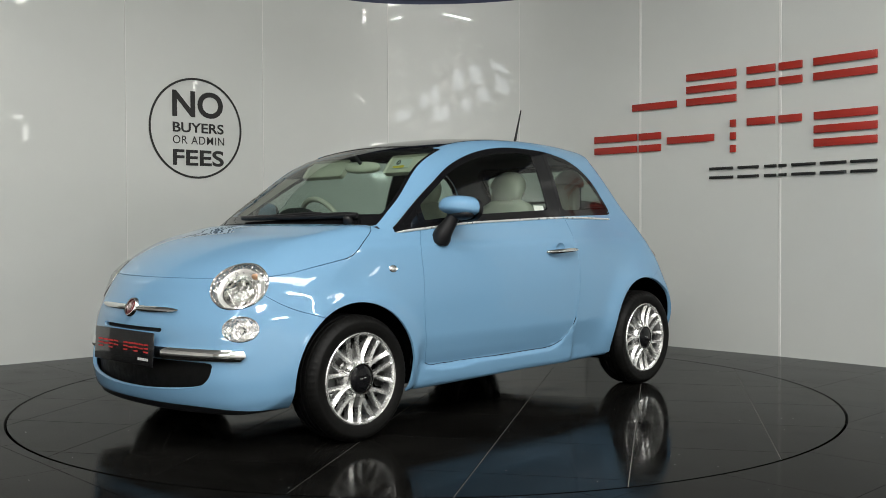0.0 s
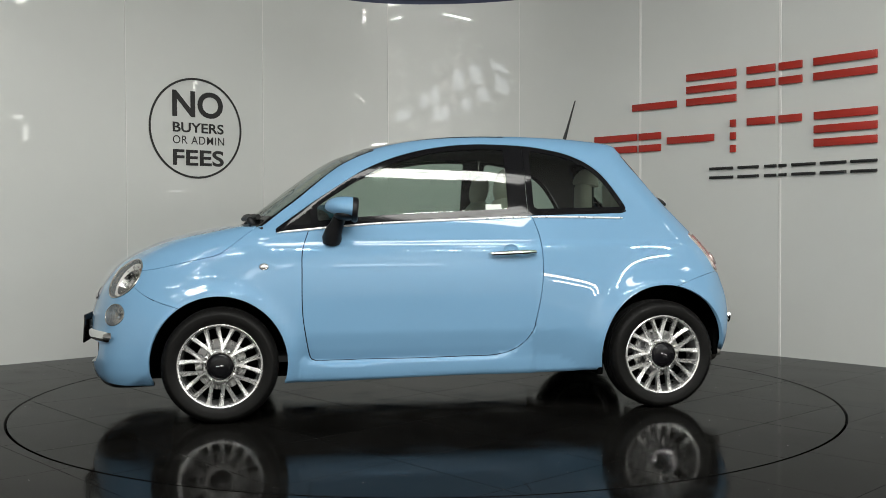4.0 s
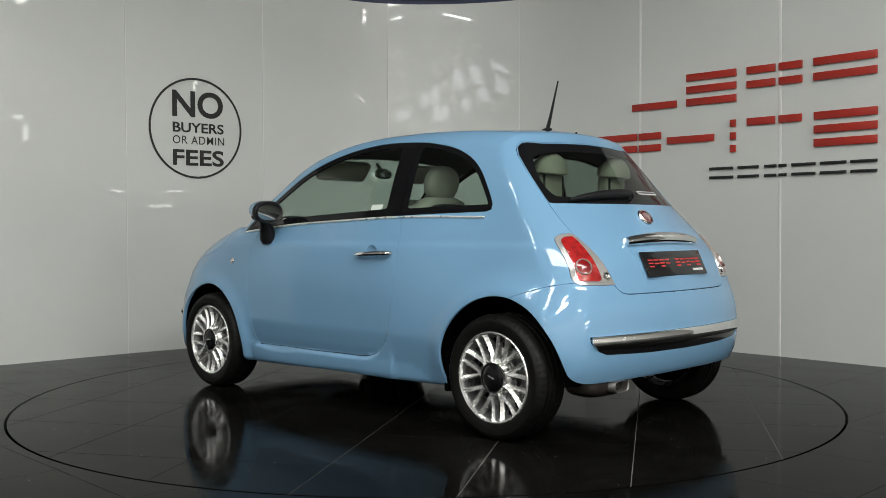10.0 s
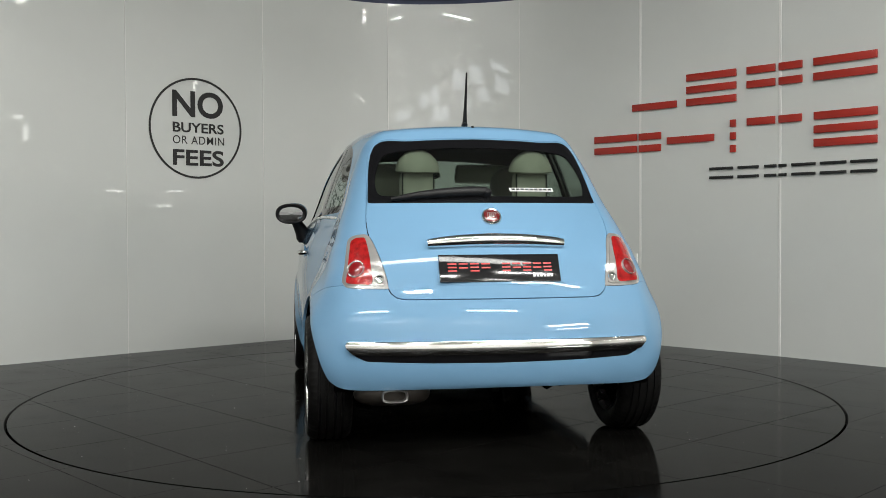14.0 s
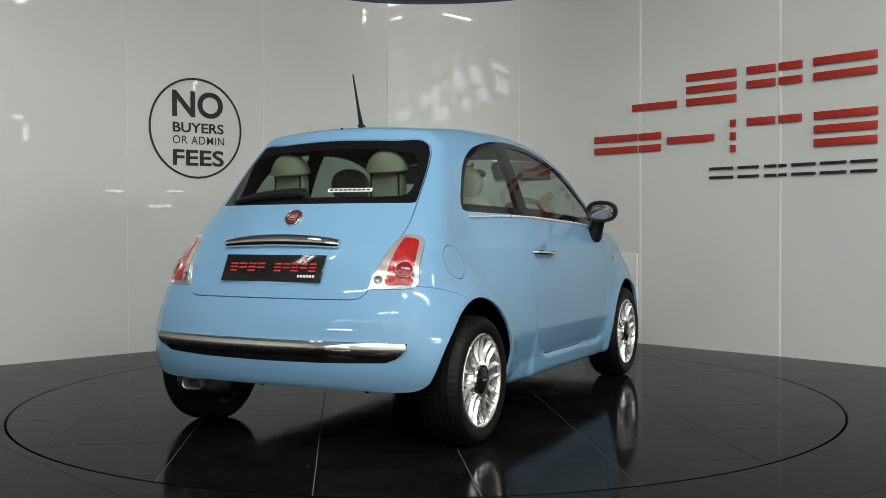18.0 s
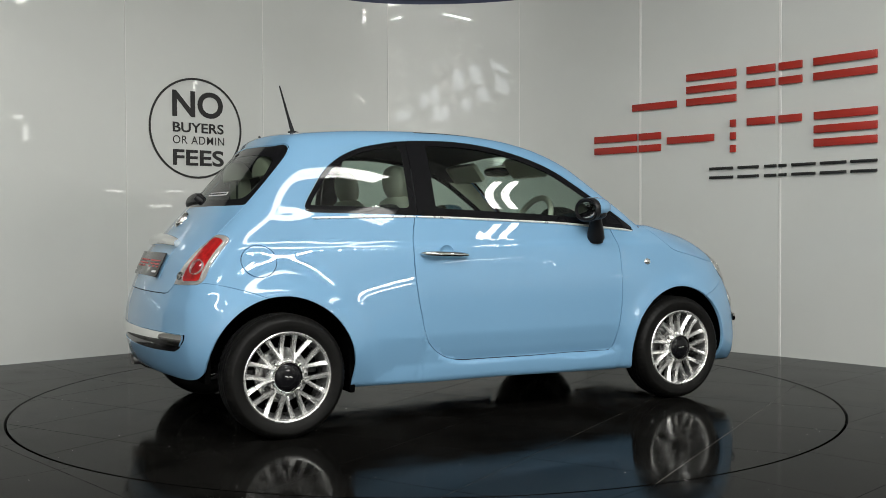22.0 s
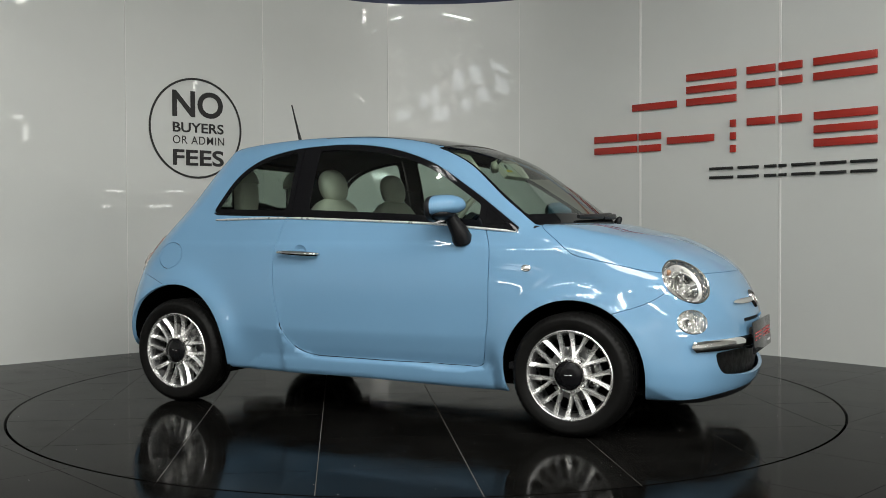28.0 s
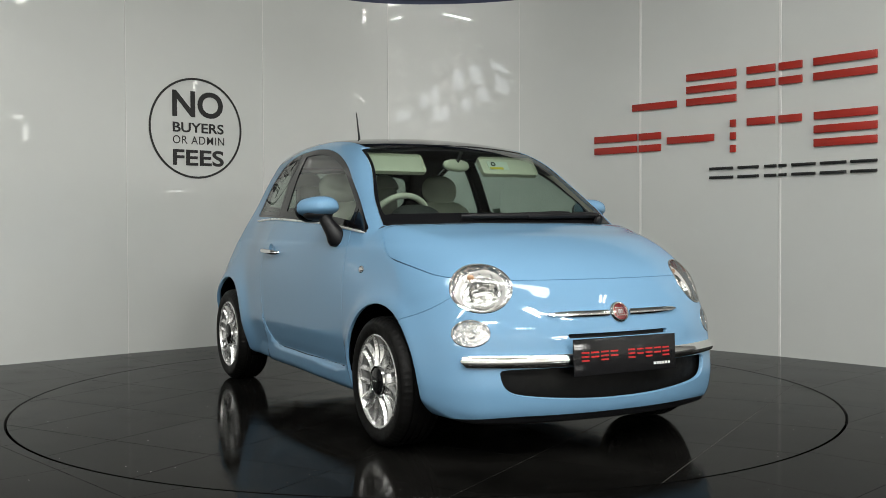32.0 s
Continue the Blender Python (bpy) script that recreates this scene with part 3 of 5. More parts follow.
def oval(centre, a, b, ra, rb, sides=(1, -1)):
    """An oval about a place on the body, in the plane of a and b; mirrored to the other side."""
    c, a, b = np.array(centre), np.array(a, float), np.array(b, float)
    a /= np.linalg.norm(a)
    b = b - a * (a @ b)
    b /= np.linalg.norm(b)

    def fn(V):
        best = np.full(len(V), 9.0)
        for s in sides:
            p = V * np.array((1, s, 1)) - c
            d = (np.hypot(p @ a / ra, p @ b / rb) - 1) * min(ra, rb)
            best = np.minimum(best, np.maximum(d, np.linalg.norm(p, axis=1) - 0.35))
        return best
    return fn


def left(mesh):
    return clip(mesh, -mesh[0][:, 1])


def right(mesh):
    return clip(mesh, mesh[0][:, 1])


def grown(fn, by):
    return lambda V: fn(V) - by


def rounded(mesh, mid, half, out):
    """Swells a strip on the body into a half-round bar."""
    V, N, F = mesh
    k = np.sqrt(np.clip(1 - ((V[:, 2] - mid) / half) ** 2, 0, 1))
    return V + N * (0.002 + out * k)[:, None], N, F


def finer(mesh, times=1):
    """Splits each face round its centre's edges, for strips that are to be swollen."""
    for _ in range(times):
        V, N, F = mesh
        V, N, out, mids = list(V), list(N), [], {}
        for f in F:
            ring = []
            for i, j in zip(f, f[1:] + f[:1]):
                key = (min(i, j), max(i, j))
                if key not in mids:
                    mids[key] = len(V)
                    V.append((V[i] + V[j]) / 2), N.append((N[i] + N[j]) / 2)
                ring.append(mids[key])
            c = len(V)
            V.append(np.mean([V[i] for i in f], 0)), N.append(np.mean([N[i] for i in f], 0))
            for k, i in enumerate(f):
                out.append((i, ring[k], c, ring[k - 1]))
        V, N = np.array(V), np.array(N)
        mesh = V, N / np.linalg.norm(N, axis=1)[:, None], out
    V = to_surface(mesh[0], steps=2)
    N = field_gradient(V)
    return V, N / np.linalg.norm(N, axis=1)[:, None], mesh[2]


def on_body(x, y, z, out=0.0):
    """A pose on the body nearest to a place: y out of the skin, z up."""
    P = to_surface(np.array([(x, y, z)]), steps=8)[0]
    n = field_gradient(P[None])[0]
    n = Vector(n / np.linalg.norm(n))
    s = Vector((0, 0, 1)).cross(n).normalized()
    m = Matrix.Identity(4)
    m.col[0][:3], m.col[1][:3], m.col[2][:3] = -s, n, n.cross(-s)
    if m.to_3x3().determinant() < 0:
        m.col[2][:3] = -(n.cross(-s))
    m.translation = Vector(P) + n * out
    return m


body = clip(SHELL, bottom_edge(SHELL[0][:, 0]) + 0.010 - SHELL[0][:, 2])
for ax, az, ar in ARCHES:
    d = np.maximum(np.hypot(body[0][:, 0] - ax, body[0][:, 2] - az) - ar, 0.45 - np.abs(body[0][:, 1]))
    body = clip(body, -d)
ax, az, ar = ARCHES[1]
V = body[0]
a, b = ar - np.hypot(V[:, 0] - ax, V[:, 2] - az), bottom_edge(V[:, 0]) + 0.010 - V[:, 2]
d = np.hypot(np.maximum(a + 0.06, 0), np.maximum(b + 0.06, 0)) - 0.06
body = clip(body, np.where((ax - V[:, 0] > 0.2) & (np.abs(V[:, 1]) > 0.45), d, -1.0))
# side glazing: one dark shape from the door mirror to the rear corner
GLAZING = np.concatenate([curve_through([(0.880, 0.962), (0.697, 1.092), (0.556, 1.185), (0.413, 1.273), (0.268, 1.334), (0.121, 1.376), (-0.026, 1.402), (-0.173, 1.414),
                                         (-0.320, 1.413), (-0.467, 1.405), (-0.584, 1.387), (-0.700, 1.360), (-0.810, 1.309), (-0.897, 1.235), (-0.985, 1.110)], False, 5),
                          curve_through([(-1.004, 1.074), (-1.000, 1.058), (-0.984, 1.052), (-0.453, 1.038), (0.120, 1.012), (0.406, 0.996), (0.691, 0.969), (0.868, 0.953)], False, 4)])
glazing_fn = side_shape(GLAZING)
glazing, body = cut(body, glazing_fn, 0.001)
# belt strip: chrome, just under the glazing
belt_line = spline([-0.984, -0.453, 0.120, 0.406, 0.691, 0.868], [1.052, 1.038, 1.012, 0.996, 0.969, 0.953])
belt_fn = lambda V: np.maximum(np.maximum(poly_distance(V[:, 0], V[:, 2] + 0.0115, GLAZING), 0.35 - np.abs(V[:, 1])), V[:, 2] - 1.10 + 0.11 * V[:, 0] - 0.02)
belt, body = cut(body, belt_fn, 0.0005)
# doors
DOOR = np.concatenate([curve_through([(-0.452, 1.10), (-0.458, 1.029), (-0.490, 0.915), (-0.499, 0.774), (-0.487, 0.634), (-0.465, 0.522), (-0.442, 0.431), (-0.400, 0.372),
                                      (-0.330, 0.324), (-0.246, 0.304), (-0.161, 0.300)], False, 4),
                       curve_through([(0.660, 0.293), (0.690, 0.298), (0.708, 0.315), (0.728, 0.412), (0.746, 0.554), (0.747, 0.751), (0.742, 0.863), (0.706, 0.975), (0.69, 1.1)], False, 4)])
door, body = cut(body, side_shape(DOOR), 0.0025)
# bonnet, windscreen, roof glass
screen_edge = spline([0.96, 1.105, 1.246, 1.332, 1.39, 1.46], [0.668, 0.634, 0.570, 0.538, 0.515, 0.49])


def screen_fn(V):
    X, y, z = bowed(V), np.abs(V[:, 1]), V[:, 2]
    return np.maximum(np.maximum(X - 1.066, 0.385 - X), y - screen_edge(z))


screen, body = cut(body, screen_fn, 0.001)


def roof_fn(V):
    X, y = bowed(V), np.abs(V[:, 1])
    return np.maximum(np.maximum(np.maximum(X - 0.3838, -0.36 - X), y - 0.485), 1.3 - V[:, 2])


roof_glass, body = cut(body, roof_fn, 0.0006)
HOOD = np.array([(0.90, 1.3), (0.968, 0.974), (1.04, 0.921), (1.13, 0.850), (1.150, 0.838), (1.175, 0.829), (1.31, 0.800), (1.46, 0.766), (1.56, 0.752), (1.65, 0.746), (1.95, 0.745), (1.95, 1.3)])


def hood_fn(V):
    return np.maximum(poly_distance(V[:, 0], V[:, 2], HOOD), 1.082 - bowed(V))


HEAD_A, HEAD_B = (0.170, -0.188, -0.050), (-0.122, -0.050, 0.187)
head_fn = oval((1.625, 0.545, 0.714), HEAD_A, HEAD_B, 0.130, 0.114)
fog_fn = oval((1.672, 0.621, 0.535), (0.112, -0.118, 0.0), (-0.042, -0.012, 0.104), 0.081, 0.055)
headlamp, body = cut(body, head_fn, 0.002)
foglamp, body = cut(body, fog_fn, 0.002)
hood, body = cut(body, hood_fn, 0.0022)
cowl, body = cut(body, lambda V: np.maximum(np.maximum(bowed(V) - 1.084, 1.064 - bowed(V)), np.abs(V[:, 1]) - 0.69), 0.0)
# tailgate, rear glass, tail lamps
TAIL_GATE = np.concatenate([curve_through([(0.40, 0.664), (0.445, 0.672), (0.476, 0.71), (0.512, 0.85), (0.545, 0.95), (0.537, 1.075), (0.484, 1.352), (0.30, 1.379), (0.0, 1.389)], False, 5)])
TAIL_GATE = np.concatenate([TAIL_GATE, TAIL_GATE[::-1][1:] * (-1, 1)])
gate_fn = end_shape(TAIL_GATE, -0.85, True)
TAIL_LAMP = curve_through([(0.542, 0.930), (0.582, 0.935), (0.616, 0.924), (0.634, 0.896), (0.651, 0.80), (0.664, 0.742), (0.655, 0.720), (0.632, 0.711), (0.492, 0.708), (0.475, 0.722), (0.512, 0.86)], True, 4)
tail_fn = lambda V: np.maximum(poly_distance(np.abs(V[:, 1]), V[:, 2], TAIL_LAMP), V[:, 0] + 1.0)
tail_lamp, body = cut(body, tail_fn, 0.002)
tailgate, body = cut(body, end_shape(TAIL_GATE, -0.85, True), 0.0024)
back_glass, tailgate = cut(tailgate, lambda V: np.maximum(gate_fn(V) + 0.0042, 1.075 - V[:, 2]), 0.0006)
# bumpers
front_line = spline([1.2, 1.337, 1.563, 1.70, 1.9], [0.50, 0.569, 0.669, 0.80, 0.80])
rear_line = spline([-1.8, -1.45, -1.29, -1.1], [0.712, 0.712, 0.668, 0.60])
front_bumper, body = cut(body, lambda V: np.maximum(V[:, 2] - front_line(V[:, 0]), 1.15 - V[:, 0]), 0.0016)
rear_bumper, body = cut(body, lambda V: np.maximum(V[:, 2] - rear_line(V[:, 0]), V[:, 0] + 1.12), 0.0012)
front_bumper = finer(front_bumper)
INTAKE = curve_through([(0.0, 0.396), (0.30, 0.396), (0.51, 0.392), (0.535, 0.375), (0.515, 0.315), (0.44, 0.284), (0.2, 0.262), (0.0, 0.257),
                        (-0.2, 0.262), (-0.44, 0.284), (-0.515, 0.315), (-0.535, 0.375), (-0.51, 0.392), (-0.30, 0.396)], True, 3)
_, front_bumper = cut(front_bumper, end_shape(INTAKE, 1.3), 0.0005)
slot, front_bumper = cut(front_bumper, end_shape(np.array([(-0.262, 0.530), (0.262, 0.530), (0.255, 0.512), (-0.255, 0.512)]), 1.3), 0.0)
lip, front_bumper = cut(front_bumper, lambda V: V[:, 2] - (0.186 + 0.016 * smooth(0.75, 0.4, np.abs(V[:, 1]))), 0.0)
BAR = np.array([(0.0, 0.452), (0.30, 0.451), (0.60, 0.450), (0.652, 0.446), (0.662, 0.425), (0.646, 0.402), (0.30, 0.399), (0.0, 0.400)])
BAR = np.concatenate([BAR, BAR[::-1][1:-1] * (-1, 1)])
NOSE = finer(clip(SHELL, np.maximum(1.40 - SHELL[0][:, 0], np.abs(SHELL[0][:, 2] - 0.51) - 0.14)), 2)
front_bar, _ = cut(NOSE, end_shape(BAR, 1.3), 0.0)
REAR_BAR = np.array([(0.0, 0.492), (0.40, 0.491), (0.655, 0.488), (0.650, 0.462), (0.615, 0.425), (0.57, 0.406), (0.30, 0.399), (0.0, 0.397)])
REAR_BAR = np.concatenate([REAR_BAR, REAR_BAR[::-1][1:-1] * (-1, 1)])
rear_bumper = finer(rear_bumper)
rear_trim, rear_bumper = cut(rear_bumper, end_shape(REAR_BAR, -1.3, True), 0.0005)
fuel_fn = oval((-1.256, 0.71, 0.815), (1, 0, 0), (0, 0.1, 1), 0.083, 0.070, (-1,))
fuel_flap, body = cut(body, fuel_fn, 0.0022)

# near-black backing added behind the shut lines, in place of the gaps' shade
for name, fn, where in (("door_gap_backing", side_shape(DOOR), lambda V: V[:, 2] - 1.0), ("bonnet_gap_backing", hood_fn, lambda V: np.maximum(0.008 - head_fn(V), 1.09 - bowed(V))),
                        ("tailgate_gap_backing", end_shape(TAIL_GATE, -0.85, True), lambda V: 0.006 - tail_fn(V))):
    backing = clip(SHELL, np.maximum(np.abs(fn(SHELL[0])) - 0.018, where(SHELL[0])))
    for piece in (left(backing), right(backing)) if name == "door_gap_backing" else (backing,):
        link_mesh(name, shifted(piece, -0.013), DARK_LINER, car, 0.0, "dark backing that stands for the shade in the shut line")
link_mesh("body", body, PAINT, car, 0.014, "light blue painted bodyshell with wings, pillars and sills")
link_mesh("bonnet", hood, PAINT, car, 0.014, "light blue curved bonnet")
link_mesh("cowl", shifted(cowl, -0.004), BLACK_PLASTIC, car, 0.01, "black plastic scuttle below the windscreen")
link_mesh("fuel_flap", fuel_flap, PAINT, car, 0.01)
fb = link_mesh("front_bumper", front_bumper, PAINT, car, 0.018, "light blue front bumper")
rb = link_mesh("rear_bumper", rear_bumper, PAINT, car, 0.02, "light blue rear bumper")
tg = link_mesh("tailgate", tailgate, PAINT, car, 0.014, "light blue tailgate")
link_mesh("roof_glass", shifted(roof_glass, -0.001), ROOF_GLASS, car, 0.008, "black glass roof panel")
link_mesh("lower_lip", shifted(lip, -0.004), BLACK_PLASTIC, fb, 0.02, "black plastic lower lip")
intake = clip(SHELL, end_shape(INTAKE, 1.3)(SHELL[0]) - 0.04)
link_mesh("intake_panel", shifted(intake, -0.035), RUBBER, fb, 0.0, "black lower air intake")
link_mesh("upper_slot", shifted(slot, -0.02), WELL, fb, 0.0)
link_mesh("chrome_bar", rounded(front_bar, 0.425, 0.029, 0.016), CHROME, fb, 0.01, "polished chrome bumper bar", own_normals=False)
chrome_rear = clip(rear_trim, 0.436 - rear_trim[0][:, 2])
link_mesh("chrome_strip", rounded(finer(chrome_rear), 0.464, 0.032, 0.014), CHROME, rb, 0.01, "polished chrome bumper strip", own_normals=False)
link_mesh("black_strip", shifted(clip(rear_trim, rear_trim[0][:, 2] - 0.437), -0.004), BLACK_GLOSS, rb, 0.0)

# windscreen: clear pane with a black printed border
inner_screen, border = cut(screen, lambda V: np.maximum(screen_fn(V) + 0.013, bowed(V) - 1.0), 0.0)
link_mesh("windscreen", shifted(inner_screen, -0.004), PANE, car, 0.0, "clear windscreen")
link_mesh("windscreen_border", shifted(border, -0.003), BLACK_GLOSS, car, 0.006)
# back glass
BACK_OPENING = curve_through([(0.0, 1.340), (0.25, 1.334), (0.42, 1.312), (0.464, 1.27), (0.49, 1.19), (0.485, 1.125), (0.44, 1.108), (0.2, 1.106), (0.0, 1.106),
                              (-0.2, 1.106), (-0.44, 1.108), (-0.485, 1.125), (-0.49, 1.19), (-0.464, 1.27), (-0.42, 1.312), (-0.25, 1.334)], True, 3)
rear_pane, rear_border = cut(back_glass, end_shape(BACK_OPENING, -0.85, True), 0.0)
link_mesh("back_glass", shifted(rear_pane, -0.003), PANE_DARK, tg, 0.0, "dark tinted rear window")
link_mesh("back_glass_border", shifted(rear_border, -0.002), BLACK_GLOSS, tg, 0.006)

# lining of the cabin, a little inside the shell
lining = clip(body, np.maximum(0.94 - body[0][:, 2], bowed(body[0]) - 0.99))
pale, dark = cut(lining, lambda V: np.maximum(V[:, 2] - 1.27, -0.62 - V[:, 0]), 0.0)
link_mesh("pillar_lining", shifted(pale, -0.022), IVORY_HARD, car, 0.0, "pale ivory pillar lining")
link_mesh("roof_lining", shifted(dark, -0.022), DARK_TRIM, car, 0.0, "dark roof lining")
lower = clip(SHELL, np.maximum(SHELL[0][:, 2] - 0.94, np.maximum(0.30 - SHELL[0][:, 2], np.abs(SHELL[0][:, 0] + 0.2) - 1.2)))
for ax, az, ar in ARCHES:
    lower = clip(lower, ar + 0.02 - np.hypot(lower[0][:, 0] - ax, lower[0][:, 2] - az))
link_mesh("roof_blind", shifted(clip(SHELL, np.maximum(roof_fn(SHELL[0]) - 0.03, 1.36 - SHELL[0][:, 2])), -0.026), DARK_TRIM, car, 0.0, "dark closed roof blind")
link_mesh("side_lining", shifted(lower, -0.035), DARK_TRIM, car, 0.0, "dark lower cabin trim")

# doors and side windows, one set a side
for side, pick in ((1, left), (-1, right)):
    d = link_mesh("door", pick(door), PAINT, car, 0.014, "light blue door")
    g = pick(glazing)
    front = clip(g, -0.438 - g[0][:, 0])
    back = clip(g, g[0][:, 0] + 0.442)
    FRONT_OPEN = lambda V: np.maximum(grown(glazing_fn, -0.030)(V), np.maximum(-0.335 - V[:, 0], V[:, 0] - 0.665))
    pane, frame_f = cut(front, FRONT_OPEN, 0.0)
    SAIL = lambda V: np.maximum(grown(glazing_fn, -0.020)(V), 0.70 - V[:, 0])
    sail, frame_f = cut(frame_f, SAIL, 0.0)
    link_mesh("door_glass", shifted(pane, -0.007), PANE, d, 0.0, "clear door window")
    link_mesh("sail_panel", shifted(sail, -0.005), ROOF_GLASS, d, 0.0)
    link_mesh("window_frame", shifted(frame_f, -0.002), BLACK_GLOSS, d, 0.008, "black window frame")
    BACK_OPEN = lambda V: np.maximum(grown(glazing_fn, -0.024)(V), V[:, 0] + 0.475)
    qpane, qframe = cut(back, BACK_OPEN, 0.0)
    link_mesh("quarter_glass", shifted(qpane, -0.003), PANE, car, 0.0, "rear quarter window")
    link_mesh("quarter_frame", shifted(qframe, -0.002), BLACK_GLOSS, car, 0.008)
    link_mesh("belt_seal", shifted(finer(pick(belt)), 0.001), BLACK_GLOSS, car, 0.006, "black seal under the belt strip")
    for owner, x0, x1 in ((d, -0.450, 0.866), (car, -0.984, -0.458)):
        line = [tuple(on_body(x, 0.73 * side, belt_line(x) - 0.009, 0.002).translation) for x in np.linspace(x0, x1, 28)]
        part("belt_strip", tube_bm(line, [0.003] + [0.0062] * 26 + [0.003], 10), SATIN_CHROME, owner, "thin chrome belt strip")
    # handle: a chrome bar over a round dish
    hy = 0.786
    bar = [(-0.458, hy - 0.012, 0.838), (-0.448, hy + 0.012, 0.838), (-0.40, hy + 0.022, 0.837), (-0.33, hy + 0.026, 0.834), (-0.27, hy + 0.023, 0.831), (-0.222, hy + 0.013, 0.829), (-0.212, hy - 0.01, 0.828)]
    part("door_handle", tube_bm([(x, y * side, z) for x, y, z in bar], [0.010, 0.014, 0.016, 0.016, 0.016, 0.014, 0.010], 12, flat=0.85), CHROME, d, "chrome door handle")
    dish = lathe_bm([(0.001, -0.010), (0.026, -0.007), (0.038, -0.002), (0.043, 0.002)], 32, "y")
    part("handle_dish", dish, PAINT, d, m=pose(-0.325, (hy - 0.004) * side, 0.836) @ (Matrix.Identity(4) if side > 0 else pose(0, 0, 0, 0, 0, 180)))
    # door mirror
    my = 0.838
    mm = pose(0.488, my * side, 1.058, 0, -4, -3 * side)
    # a cap that narrows forward from the black surround of the glass
    rows = [(u, max(1 - u ** 2.5, 0.0) ** (1 / 2.2)) for u in np.sin(np.linspace(0, math.pi / 2, 13))]
    cap = section_bm([(0.008 + 0.140 * u, 0.094 * k, 0.062 * k, 0.004 * u) for u, k in rows])
    for v in cap.verts:
        # a flat foot, and the outboard end lower than the inboard one
        v.co.z = v.co.z * (0.66 if v.co.z < 0 else 1.0 - 0.9 * v.co.y * side)
        v.co.y -= 0.16 * v.co.x * side
    part("mirror_shell", cap, PAINT, d, "light blue mirror shell", m=mm)
    part("mirror_rim", section_bm([(0.012, 0.0935, 0.0610, 0), (0.0, 0.096, 0.063, -0.002), (-0.012, 0.094, 0.062, -0.003), (-0.017, 0.088, 0.056, -0.003), (-0.011, 0.081, 0.050, -0.003), (-0.008, 0.001, 0.001, -0.003)]), BLACK_PLASTIC, d, "black mirror surround", m=mm)
    part("mirror_glass", section_bm([(-0.0100, 0.080, 0.048, -0.003), (-0.0115, 0.060, 0.034, -0.003), (-0.012, 0.001, 0.001, -0.003)]), MIRROR_GLASS, d, "silver mirror glass", m=mm)
    part("mirror_base", blob_bm(0.112, 0.150, 0.056, 2.2, 14), BLACK_PLASTIC, d, "black underside of the mirror", m=pose(0.534, (my - 0.008) * side, 1.030, 0, -4, -3 * side))
    part("mirror_stem", tube_bm([(0.556, 0.815 * side, 1.030), (0.570, 0.795 * side, 0.990), (0.588, 0.773 * side, 0.950), (0.596, 0.757 * side, 0.915), (0.598, 0.748 * side, 0.890), (0.599, 0.744 * side, 0.876)], [0.030, 0.034, 0.042, 0.050, 0.044, 0.014], 16), BLACK_PLASTIC, d, "black mirror stem")
    # side repeater
    part("side_repeater", blob_bm(0.040, 0.016, 0.026, 2.2, 10), ALLOY, car, "small clear repeater lamp", m=on_body(0.935, 0.79 * side, 0.777))
    part("repeater_ring", tube_bm([(0.021 * math.cos(a), 0.001, 0.014 * math.sin(a)) for a in np.linspace(0, math.tau, 24, False)], 0.003, 6, True), CHROME, car, m=on_body(0.935, 0.79 * side, 0.777))

